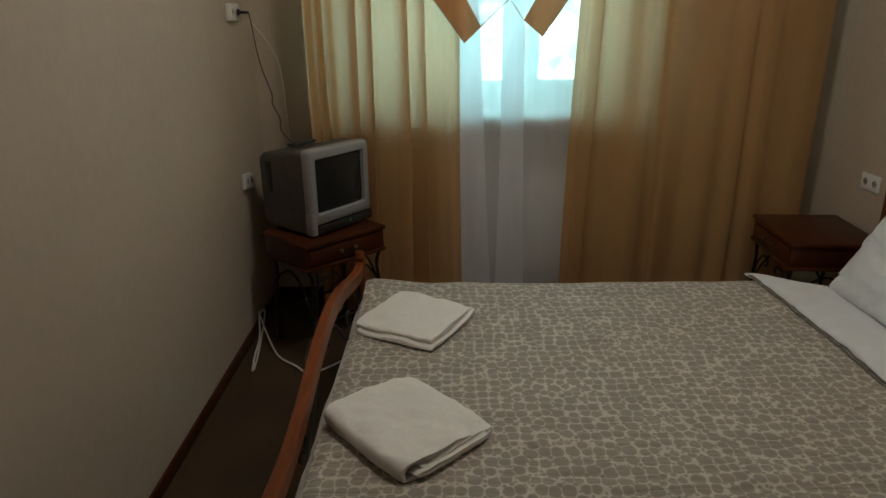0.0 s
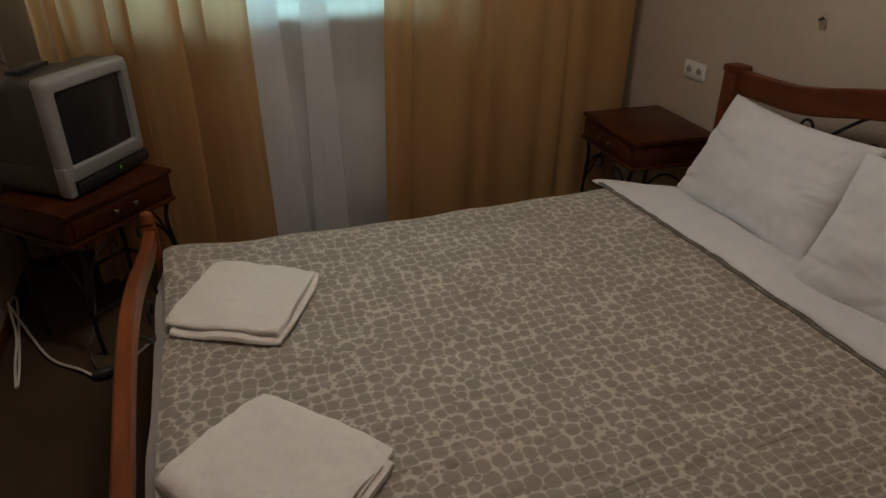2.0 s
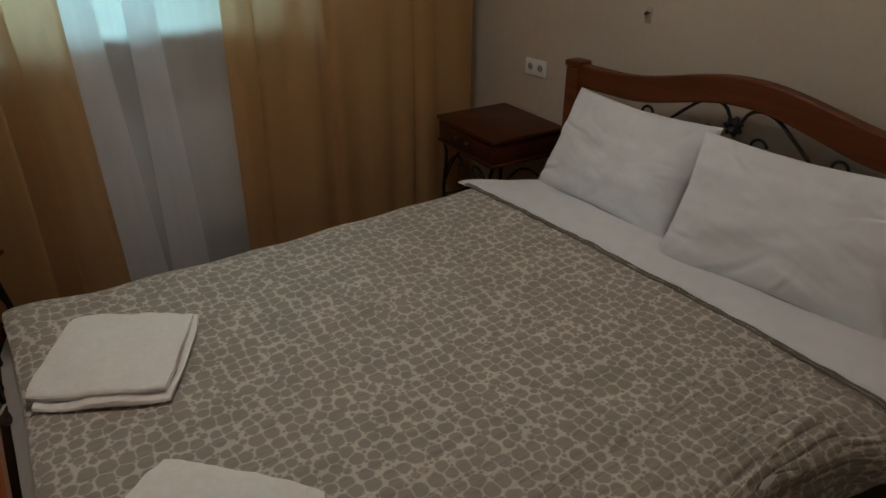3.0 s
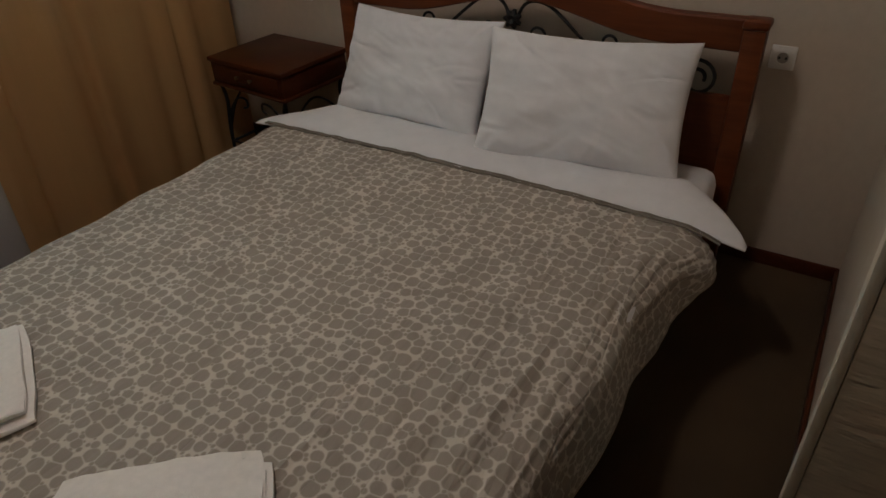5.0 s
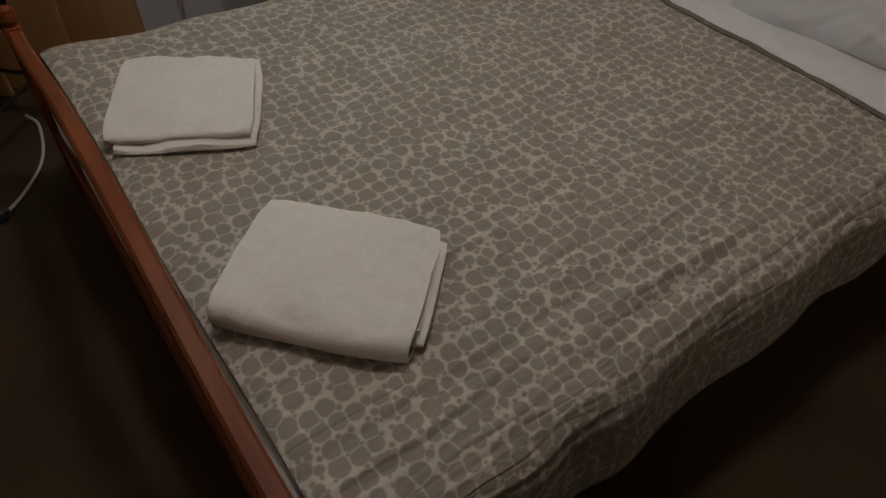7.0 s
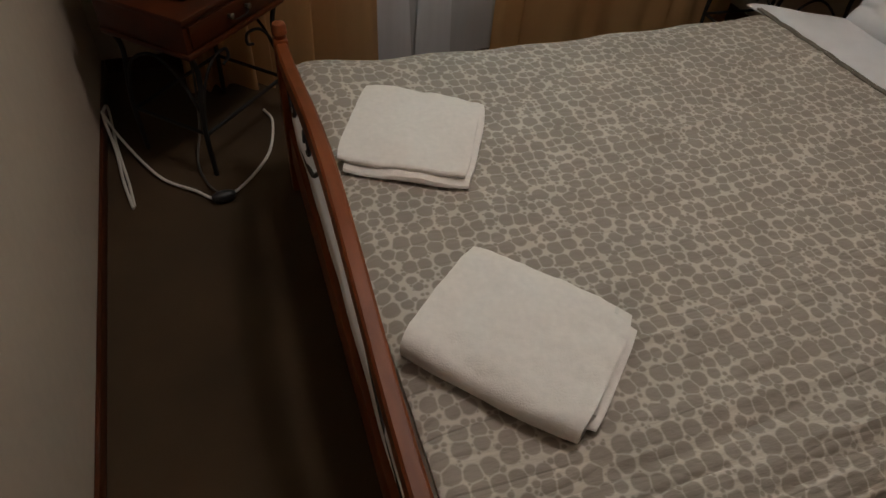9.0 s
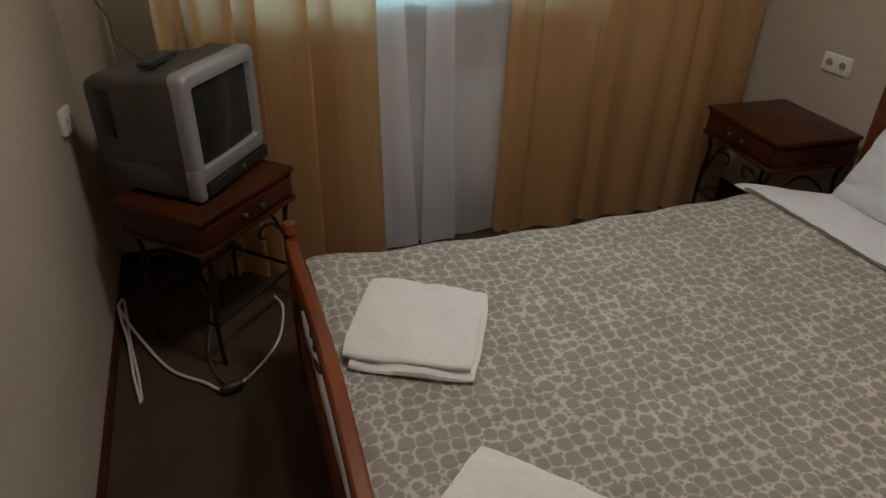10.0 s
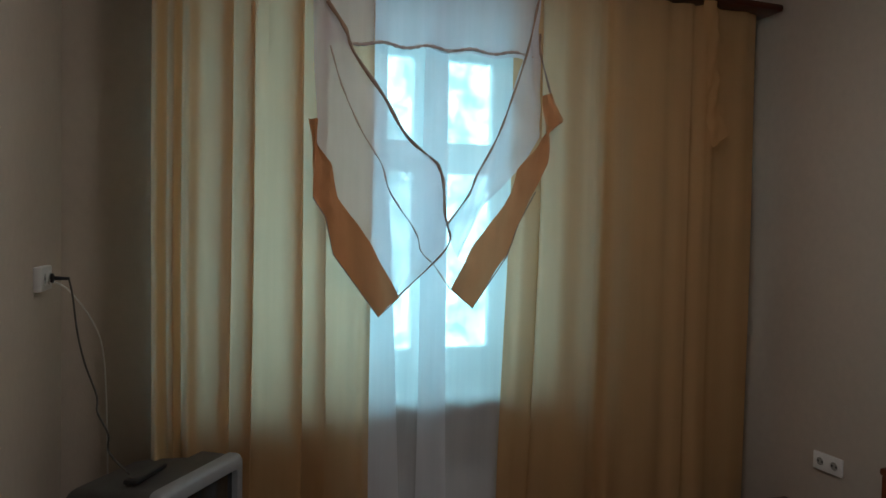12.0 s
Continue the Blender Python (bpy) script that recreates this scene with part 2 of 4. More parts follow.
def tube(bm, pts, r, sides=8, closed=False):
    """A round rod along a line of points; r is a radius or one for each point."""
    pts = [Vector(p) for p in pts]
    n = len(pts)
    rings, up = [], None
    for i, p in enumerate(pts):
        a, b = pts[max(i - 1, 0)], pts[min(i + 1, n - 1)]
        d = (b - a).normalized()
        if up is None:
            up = d.orthogonal().normalized()
        up = (up - d * up.dot(d)).normalized()
        side = d.cross(up)
        rad = r[i] if isinstance(r, (list, tuple)) else r
        rings.append([bm.verts.new(p + rad * (math.cos(k * math.tau / sides) * up + math.sin(k * math.tau / sides) * side)) for k in range(sides)])
    for i in range(n - 1):
        for k in range(sides):
            bm.faces.new((rings[i][k], rings[i][(k + 1) % sides], rings[i + 1][(k + 1) % sides], rings[i + 1][k]))
    bm.faces.new(rings[0][::-1])
    bm.faces.new(rings[-1])
    return bm


def smooth_line(pts, n=8):
    """Points of a Catmull-Rom line through pts."""
    p = [Vector(q) for q in pts]
    p = [2 * p[0] - p[1]] + p + [2 * p[-1] - p[-2]]
    out = []
    for i in range(1, len(p) - 2):
        for k in range(n):
            t = k / n
            out.append(0.5 * (2 * p[i] + (p[i + 1] - p[i - 1]) * t + (2 * p[i - 1] - 5 * p[i] + 4 * p[i + 1] - p[i + 2]) * t * t
                              + (3 * p[i] - p[i - 1] - 3 * p[i + 1] + p[i + 2]) * t ** 3))
    return out + [p[-2]]


def spiral(cy, cz, r0, r1, a0, turns, x, n=28):
    """A flat spiral in the y-z plane at x."""
    return [(x, cy + (r0 + (r1 - r0) * i / n) * math.cos(a0 + turns * math.tau * i / n), cz + (r0 + (r1 - r0) * i / n) * math.sin(a0 + turns * math.tau * i / n)) for i in range(n + 1)]


def sheet(nu, nv, f, uv=None):
    """A grid of cloth from f(u, v) in metres; uv gives its print's coordinates."""
    bm = bmesh.new()
    rows = [[bm.verts.new(f(i / nu, j / nv)) for j in range(nv + 1)] for i in range(nu + 1)]
    lay = bm.loops.layers.uv.new("UVMap") if uv else None
    for i in range(nu):
        for j in range(nv):
            face = bm.faces.new((rows[i][j], rows[i + 1][j], rows[i + 1][j + 1], rows[i][j + 1]))
            if uv:
                for loop, (a, b) in zip(face.loops, ((i, j), (i + 1, j), (i + 1, j + 1), (i, j + 1))):
                    loop[lay].uv = uv(a / nu, b / nv)
    return bm


def link(name, bm, material, smooth=True):
    bmesh.ops.recalc_face_normals(bm, faces=bm.faces)
    me = bpy.data.meshes.new(name)
    bm.to_mesh(me)
    bm.free()
    me.materials.append(material)
    if smooth:
        for p in me.polygons:
            p.use_smooth = True
        me.set_sharp_from_angle(angle=radians(40))
    return new(name, me)


def part(name, bm, material, parent, label=""):
    ob = link(name, bm, material)
    ob.parent = parent
    if label:
        ob["label"] = label
    return ob


def thing(name, label, category, group="", m=None):
    ob = new(name)
    if m is not None:
        ob.matrix_basis = m
    return tagged(ob, label, category, group)


def solid(name, bm, material, label, category, group="", kind=""):
    return tagged(link(name, bm, material), label, category, group, kind)


def boxes(*spans, bevel=0.0):
    bm = bmesh.new()
    for s in spans:
        box(bm, *s, bevel=bevel)
    return bm


# ---- the room ----
XL, XR, YW, YN, TOP = 0.20, 3.37, 4.31, 1.11, 3.10
WX0, WX1, WZ0, WZ1 = 0.74, 2.17, 1.10, 2.80
solid("floor", boxes((-0.1, 3.6, -1.3, YW + 0.4, -0.1, 0)), CARPET, "dark brown short-pile carpet floor", "floor", kind="structure")
solid("ceiling", boxes((-0.1, 3.6, -1.3, YW + 0.4, TOP, TOP + 0.1)), PLASTER, "plain white painted ceiling", "ceiling", kind="structure")
solid("wall_west", boxes((XL - 0.15, XL, -1.2, YW, 0, TOP)), WALLPAPER, "cream embossed wallpaper wall", "wall", kind="structure")
solid("wall_east", boxes((XR, XR + 0.15, YN - 0.1, YW, 0, TOP)), WALLPAPER, "cream embossed wallpaper wall behind the headboard", "wall", kind="structure")
solid("wall_north", boxes((XL - 0.15, WX0, YW, YW + 0.38, 0, TOP), (WX1, XR + 0.15, YW, YW + 0.38, 0, TOP), (WX0, WX1, YW, YW + 0.38, 0, WZ0), (WX0, WX1, YW, YW + 0.38, WZ1, TOP)),
      WALLPAPER, "thick cream wallpaper wall with a window opening", "wall", kind="structure")
solid("wall_south", boxes((1.93, XR, YN - 0.1, YN, 0, TOP)), WALLPAPER, "cream wallpaper partition beside the passage", "wall", kind="structure")
solid("wall_hall_side", boxes((1.93, 2.03, -1.2, YN - 0.1, 0, TOP)), WALLPAPER, "cream wallpaper passage wall", "wall", kind="structure")
solid("wall_hall_end", boxes((XL - 0.15, 2.03, -1.3, -1.2, 0, TOP)), WALLPAPER, "cream wallpaper passage end wall", "wall", kind="structure")


def skirting(x0, x1, y0, y1):
    return boxes((x0, x1, y0, y1, 0, 0.062), bevel=0.006)


for span in ((XL, XL + 0.014, -1.2, YW), (XR - 0.014, XR, YN, YW), (XL + 0.014, XR - 0.014, YW - 0.014, YW), (1.93, XR - 0.014, YN, YN + 0.014)):
    solid("baseboard", skirting(*span), DARKWOOD, "dark red-brown wooden skirting board", "baseboard", kind="structure")
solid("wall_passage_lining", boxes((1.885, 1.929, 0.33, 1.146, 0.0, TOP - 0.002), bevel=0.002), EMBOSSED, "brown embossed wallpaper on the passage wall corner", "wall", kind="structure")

solid("trim", boxes((1.884, 1.929, 1.147, 1.168, 0.0, TOP - 0.002), bevel=0.004), CREAM, "cream painted corner strip of the passage wall", "corner strip", kind="structure")

# the lit ceiling lamp over the middle of the room
LAMP = bpy.data.materials.new("lit_opal_glass")
LAMP.use_nodes = True
lb = LAMP.node_tree.nodes["Principled BSDF"]
lb.inputs["Base Color"].default_value = (0.8, 0.78, 0.72, 1)
lb.inputs["Emission Color"].default_value = (1.0, 0.90, 0.83, 1)
lb.inputs["Emission Strength"].default_value = 38.0
lamp = thing("ceiling_light", "lit opal glass bowl lamp under the ceiling", "ceiling light")
part("base", tube(bmesh.new(), [(1.68, 2.58, TOP), (1.68, 2.58, TOP - 0.03), (1.68, 2.58, TOP - 0.04)], [0.10, 0.10, 0.08], 24), BRASS, lamp)
part("bowl", tube(bmesh.new(), [(1.68, 2.58, TOP - z) for z in (0.035, 0.05, 0.075, 0.10, 0.12, 0.13)], [0.21, 0.22, 0.205, 0.16, 0.09, 0.012], 32), LAMP, lamp, "glowing opal glass bowl")

# window
win = tagged(new("window_1"), "white plastic window with three sashes and fanlights", "window", kind="structure")
WY = YW + 0.20
fr = bmesh.new()
MULLIONS = (1.215, 1.735)
for x0, x1, z0, z1 in ((WX0, WX0 + 0.06, WZ0, WZ1), (WX1 - 0.06, WX1, WZ0, WZ1), (WX0 + 0.06, WX1 - 0.06, WZ1 - 0.06, WZ1), (WX0 + 0.06, WX1 - 0.06, WZ0, WZ0 + 0.135)):
    box(fr, x0, x1, WY, WY + 0.07, z0, z1, 0.006)
for x in MULLIONS:
    box(fr, x - 0.03, x + 0.03, WY, WY + 0.07, WZ0 + 0.135, WZ1 - 0.06, 0.006)
SASHES = ((WX0 + 0.06, MULLIONS[0] - 0.03), (MULLIONS[0] + 0.03, MULLIONS[1] - 0.03), (MULLIONS[1] + 0.03, WX1 - 0.06))
for x0, x1 in SASHES:
    box(fr, x0, x1, WY, WY + 0.07, 2.19, 2.24, 0.006)
part("window_frame", fr, PVC, win)
for x0, x1 in SASHES:
    for z0, z1 in ((WZ0 + 0.135, 2.19), (2.24, WZ1 - 0.06)):
        bm = bmesh.new()
        b = 0.05
        for s in ((x0, x0 + b, z0, z1), (x1 - b, x1, z0, z1), (x0 + b, x1 - b, z0, z0 + b), (x0 + b, x1 - b, z1 - b, z1)):
            box(bm, s[0], s[1], WY - 0.012, WY + 0.05, s[2], s[3], 0.006)
        sash = part("sash", bm, PVC, win)
        pane = part("pane", boxes((x0 + b - 0.004, x1 - b + 0.004, WY + 0.015, WY + 0.03, z0 + b - 0.004, z1 - b + 0.004)), GLASS, sash)
        pane.visible_shadow = False
part("window_sill", boxes((WX0 - 0.04, WX1 + 0.04, 4.125, WY, WZ0 + 0.002, WZ0 + 0.037), bevel=0.008), PVC, win, "white plastic window sill")
bm = bmesh.new()
bmesh.ops.create_grid(bm, x_segments=1, y_segments=1, size=1)
bd = solid("backdrop", bm, OUTSIDE, "bright daylight and leaves outside", "backdrop", kind="structure")
bd.matrix_basis = pose(1.5, 13.0, 3.0, 90, 0, 0) @ Matrix.Diagonal((16, 9, 1, 1))

# radiator under the window
rad = thing("radiator", "white enamelled panel radiator under the window sill", "radiator")
part("front_panel", boxes((0.95, 2.15, 4.175, 4.19, 0.20, 0.80), bevel=0.006), RADIATOR, rad)
part("back_panel", boxes((0.95, 2.15, 4.255, 4.27, 0.20, 0.80), bevel=0.006), RADIATOR, rad)
part("top_grille", boxes(*[(0.97 + i * 0.04, 0.985 + i * 0.04, 4.19, 4.255, 0.785, 0.80) for i in range(29)]), RADIATOR, rad)
for x in (1.1, 1.97):
    part("bracket", boxes((x, x + 0.03, 4.27, YW, 0.25, 0.75)), RADIATOR, rad)
for x in (1.0, 2.1):
    part("pipe", tube(bmesh.new(), [(x, 4.22, 0.22), (x, 4.22, 0.0)], 0.011), RADIATOR, rad)


# ---- curtains ----
def folds(x, seed, k=1.0):
    return (math.sin(x * 31 * k + seed) * 0.55 + math.sin(x * 53 * k + seed * 2.3 + 1.1 * math.sin(x * 9 + seed)) * 0.35 + math.sin(x * 17 * k + 3 * seed) * 0.3)


def hang(x0, x1, y, z0, z1, amp, seed, nu, k=1.0, edge=None):
    """A hanging panel; edge(u, z) shifts it sideways."""
    def f(u, v):
        z = z0 + (z1 - z0) * v
        x = x0 + (x1 - x0) * u
        if edge:
            x += edge(u, z)
        s = x0 + (x1 - x0) * u
        loose = 1.0 - 0.25 * v
        return (x + 0.006 * math.sin(z * 2 + s * 20), y + amp * loose * folds(s + 0.02 * math.sin(z * 1.3 + seed), seed, k), z)
    return sheet(nu, 44, f)


RAIL_Z = 2.94


def drape(plan, z0, z1, lean=None, n=8):
    """Cloth hanging from a line of (x, y) in plan; lean(x, z) shifts it sideways."""
    line = smooth_line([(x, y, 0) for x, y in plan], n)
    m = len(line) - 1

    def f(u, v):
        z = z0 + (z1 - z0) * v
        p = line[round(u * m)]
        x = p.x + 0.008 * math.sin(z * 1.9 + p.x * 11) * (1 - v)
        if lean:
            x += lean(p.x, z)
        ripple = 0.008 * math.sin(p.x * 83 + 2.5 * math.sin(p.x * 13)) * (0.5 + noise.noise((p.x * 5, 0, 6))) + 0.006 * noise.noise((p.x * 20, z * 0.5, 4))
        back = 0.035 * min(1.0, max(0.0, (0.80 - p.x) / 0.08)) * min(1.0, max(0.0, (0.80 - z) / 0.12))
        return (x, 4.035 + back + (p.y - 4.035) * (1.9 - 0.5 * v if p.y < 4.055 else 1.0) + ripple * (0.35 + 0.65 * v) + 0.004 * noise.noise((x * 6, z * 1.5, 2)), z)
    return sheet(m, 40, f)


PLEATS = [(0.555, 4.29), (0.545, 4.22), (0.537, 4.14), (0.533, 4.08), (0.537, 4.045), (0.55, 4.02), (0.59, 4.035), (0.615, 4.015), (0.64, 4.045), (0.665, 4.02), (0.70, 4.04), (0.75, 4.03)]
# folds where the cloth doubles back on itself, from one x to the other
for fold0, fold1 in ((0.790, 0.812), (0.880, 0.891), (1.042, 1.070), (1.153, 1.163)):
    PLEATS += [(fold0, 4.018), (fold1, 4.018), (fold1, 4.029), (fold0, 4.036), (fold0, 4.046), (fold1, 4.051)]
PLEATS += [(1.23, 4.034), (1.28, 4.028), (1.32, 4.03), (1.345, 4.02)]
solid("curtain", drape(PLEATS, 0.006, RAIL_Z), CURTAIN, "golden beige full-length curtain, drawn, beside the television", "curtain", "curtains at the window")
RIGHT = [(1.968, 4.074), (1.99, 4.06), (2.03, 4.05), (2.066, 4.022), (2.072, 4.012), (2.082, 4.024), (2.12, 4.04)]
rng = random.Random(5)
while RIGHT[-1][0] < 3.17:
    RIGHT.append((RIGHT[-1][0] + rng.uniform(0.04, 0.12), 4.035 + (1 if len(RIGHT) % 2 else -1) * rng.uniform(0.003, 0.017)))
RIGHT.append((3.24, 4.04))
solid("curtain", drape(RIGHT, 0.008, RAIL_Z, lambda x, z: max(0, 1 - (x - 1.97) / 1.2) * 0.055 * (min(z, 2.0) / 2.0 - 1)), CURTAIN,
      "golden beige full-length curtain, drawn, beside the bedside table", "curtain", "curtains at the window")
solid("sheer_curtain", hang(0.62, 3.0, 4.10, 0.01, RAIL_Z, 0.008, 4.2, 300, 0.8), SHEER, "thin white voile curtain hanging behind the beige curtains", "sheer curtain", "voile curtains")
solid("sheer_curtain", hang(1.34, 1.46, 4.075, 0.006, RAIL_Z, 0.006, 0.5, 30, 1.2, lambda u, z: u * 0.055 * (1.3 - min(z, 2.2))), SHEER_FOLD, "gathered fold of white voile curtain", "sheer curtain", "voile curtains")
solid("sheer_curtain", hang(1.56, 1.69, 4.075, 0.006, RAIL_Z, 0.006, 1.9, 30, 1.2, lambda u, z: (u - 0.5) * 0.03 * (1.3 - z)), SHEER_FOLD, "gathered fold of white voile curtain", "sheer curtain", "voile curtains")
pel = thing("curtain_rail", "dark brown wooden curtain rail under the ceiling", "curtain rail")
part("rail", boxes((0.36, 3.33, 3.955, 4.12, RAIL_Z, RAIL_Z + 0.035), bevel=0.012), DARKWOOD, pel)
for x in (0.6, 3.0):
    part("bracket", boxes((x, x + 0.04, 4.12, YW, RAIL_Z, RAIL_Z + 0.03)), DARKWOOD, pel)

# ---- swagged pelmet: voile tails edged with brown cloth ----
val = thing("swag_valance", "pale voile swags with brown cloth edging over the window", "valance")
VY = 3.985


def ribbon(left, right, y, n=60, wave=0.010, cols=6):
    """A strip of cloth between two lines of (x, z), each run through at an even pace."""
    def even(pts):
        d = [0.0]
        for p, q in zip(pts, pts[1:]):
            d.append(d[-1] + math.dist(p, q))
        return lambda t: (float(np.interp(t * d[-1], d, [p[0] for p in pts])), float(np.interp(t * d[-1], d, [p[1] for p in pts])))
    a, b = even(left), even(right)

    def f(u, v):
        p, q = a(u), b(u)
        return (p[0] + (q[0] - p[0]) * v, y + wave * math.sin(7 * v + 17 * u) + 0.004 * math.sin(41 * u), p[1] + (q[1] - p[1]) * v)
    return sheet(n, cols, f)


OUT_L = [(1.085, 2.275), (1.102, 2.202), (1.104, 1.979), (1.153, 1.905), (1.183, 1.765), (1.364, 1.52)]
IN_L = [(1.123, 2.278), (1.117, 2.182), (1.172, 2.11), (1.20, 1.982), (1.33, 1.809), (1.448, 1.597)]
OUT_R = [(2.105, 2.455), (2.17, 2.34), (2.094, 2.286), (2.094, 2.155), (2.035, 2.032), (1.96, 1.899), (1.906, 1.756), (1.758, 1.546)]
IN_R = [(2.065, 2.44), (2.082, 2.286), (2.02, 2.20), (1.954, 2.124), (1.931, 2.029), (1.77, 1.814), (1.662, 1.628)]
TOP_L = [(1.10, RAIL_Z), (1.104, 2.51), (1.112, 2.363)]
TOP_R = [(2.075, RAIL_Z), (2.05, 2.70), (2.055, 2.617)]
CUT_L = [(1.06, RAIL_Z), (1.153, 2.726), (1.223, 2.629), (1.253, 2.546), (1.378, 2.384), (1.472, 2.236), (1.604, 2.131), (1.629, 2.064), (1.639, 1.927), (1.652, 1.882), (1.647, 1.79), (1.448, 1.597)]
CUT_R = [(2.06, RAIL_Z), (2.041, 2.839), (1.994, 2.622), (1.922, 2.405), (1.861, 2.248), (1.776, 2.093), (1.741, 2.011), (1.645, 1.882)]
BACK = [(1.166, 2.558), (1.211, 2.413), (1.29, 2.246), (1.371, 2.12), (1.407, 2.011), (1.514, 1.857), (1.539, 1.778), (1.595, 1.721), (1.662, 1.628)]
part("trim_band", ribbon(OUT_L, IN_L, VY - 0.012), TRIM, val, "brown cloth edging band")
part("trim_band", ribbon(OUT_R, IN_R, VY - 0.012), TRIM, val, "brown cloth edging band")
part("voile_tail", ribbon(TOP_L[:2] + IN_L, CUT_L, VY + 0.008, cols=14), SWAG, val)
part("voile_tail", ribbon(TOP_R + IN_R[:2] + [(1.97, 2.13), (1.80, 1.95), (1.70, 1.75)], CUT_R, VY + 0.016, cols=14), SWAG, val)


def edging(pts, y, r0, r1, material=None):
    line = smooth_line([(x, y, z) for x, z in pts], 6)
    m = len(line) - 1
    part("edging", tube(bmesh.new(), line, [r0 + (r1 - r0) * i / m + 0.0012 * math.sin(i * 1.3) for i in range(m + 1)], 6), material or CORD, val, "brown hem edging")


edging(CUT_L[1:7], VY, 0.008, 0.006)
edging(CUT_L[6:], VY, 0.007, 0.003)
edging(CUT_R[1:], VY, 0.0045, 0.0035)
edging(BACK, VY - 0.004, 0.003, 0.0025, CORD_PALE)
for pts in (OUT_L[2:] + IN_L[-1:], OUT_R[4:] + IN_R[-1:]):
    part("seam", tube(bmesh.new(), [(x, VY - 0.018, z) for x, z in pts], 0.0024, 6), CORD, val, "dark stitched seam")
edging(TOP_R[1:] + OUT_R[:1], VY, 0.005, 0.004)
part("back_voile", sheet(40, 8, lambda u, v: (1.14 + 0.93 * u, VY + 0.030 + 0.008 * math.sin(u * 40), 2.59 + 0.008 * math.sin(u * 31) + (RAIL_Z - 2.6) * v)), SWAG, val)
edging([(1.14 + 0.93 * i / 24, 2.585 + 0.030 * i / 24 + 0.008 * math.sin(i / 24 * 31)) for i in range(25)], VY + 0.026, 0.007, 0.006, CORD_PALE)
tie = thing("curtain_tie", "golden brown cloth tie hanging loose on the curtain", "curtain tie")
part("strip", ribbon([(2.863, RAIL_Z), (2.89, 2.636), (2.888, 2.43), (2.93, 2.266)], [(2.94, RAIL_Z), (2.956, 2.59), (2.95, 2.46), (3.02, 2.33)], VY - 0.03, wave=0.004), CURTAIN, tie)


# ---- bed ----
BY0, BY1, BC = 1.545, 3.27, 2.405
bed = thing("double_bed", "cherry-stained wooden double bed with wrought iron scrolls", "bed")


def bump_(d, w=0.55):
    return math.cos(min(1, abs(d) / w) * math.pi / 2) ** 2


def rail(x0, x1, lo, hi, y0, y1, n=48):
    """A board with curved upper and lower edges across the bed."""
    bm = bmesh.new()
    b = 0.006
    ring = []
    for i in range(n + 1):
        y = y0 + (y1 - y0) * i / n
        a, c = lo(y), hi(y)
        ring.append([bm.verts.new(p) for p in ((x0 + b, y, a), (x1 - b, y, a), (x1, y, a + b), (x1, y, c - b), (x1 - b, y, c), (x0 + b, y, c), (x0, y, c - b), (x0, y, a + b))])
    for i in range(n):
        for k in range(8):
            bm.faces.new((ring[i][k], ring[i][(k + 1) % 8], ring[i + 1][(k + 1) % 8], ring[i + 1][k]))
    bm.faces.new(ring[0][::-1])
    bm.faces.new(ring[-1])
    return bm


for y0, y1 in ((1.535, 1.605), (3.19, 3.265)):
    bm = boxes((3.175, 3.245, y0, y1, 0, 0.955), bevel=0.006)
    box(bm, 3.168, 3.252, y0 - 0.006, y1 + 0.006, 0.955, 0.985, 0.01)
    part("head_post", bm, BEDWOOD_SHADED, bed)
part("head_rail", rail(3.185, 3.235, lambda y: 0.877 + 0.090 * bump_(y - BC), lambda y: 0.977 - 0.010 * (y - BC) + 0.088 * bump_(y - BC, 0.6), 1.605, 3.19), BEDWOOD_SHADED, bed)
part("head_panel", boxes((3.195, 3.225, 1.605, 3.19, 0.22, 0.72), bevel=0.005), BEDWOOD_SHADED, bed)
sx, CR = 3.21, 2.437
for s in (1, -1):
    bm = tube(bmesh.new(), smooth_line([(sx, CR + s * a, z) for a, z in ((0.015, 0.895), (0.045, 0.945), (0.09, 0.962), (0.15, 0.948), (0.21, 0.905), (0.29, 0.838), (0.36, 0.785), (0.45, 0.735), (0.55, 0.722))]), 0.0065)
    part("iron_scroll", bm, IRON, bed)
    part("iron_scroll", tube(bmesh.new(), [(sx, CR + s * (p[1]), p[2]) for p in spiral(0.712, 0.765, 0.066, 0.022, 1.9, -1.35, sx)], 0.0065), IRON, bed)
    part("iron_scroll", tube(bmesh.new(), [(sx, CR + s * p[1], p[2]) for p in spiral(0.383, 0.845, 0.033, 0.017, -0.4, 0.75, sx)], 0.0055), IRON, bed)
    part("iron_scroll", tube(bmesh.new(), [(sx, CR + s * p[1], p[2]) for p in spiral(0.10, 0.835, 0.036, 0.015, 0.2, 0.9, sx)], 0.0055), IRON, bed)
bm = bmesh.new()
for k in range(7):
    a = k * math.tau / 7
    tube(bm, [(sx, CR, 0.89), (sx - 0.012, CR + 0.018 * math.cos(a), 0.89 + 0.018 * math.sin(a)), (sx - 0.008, CR + 0.038 * math.cos(a), 0.89 + 0.038 * math.sin(a))], [0.013, 0.016, 0.006], 6)
part("iron_rosette", bm, IRON, bed)
# footboard
FX, CF = 0.848, 2.49


def skew(bm):
    """The foot end stands a little out of square."""
    for v in bm.verts:
        v.co.x += 0.018 * (v.co.y - 2.5)
    return bm


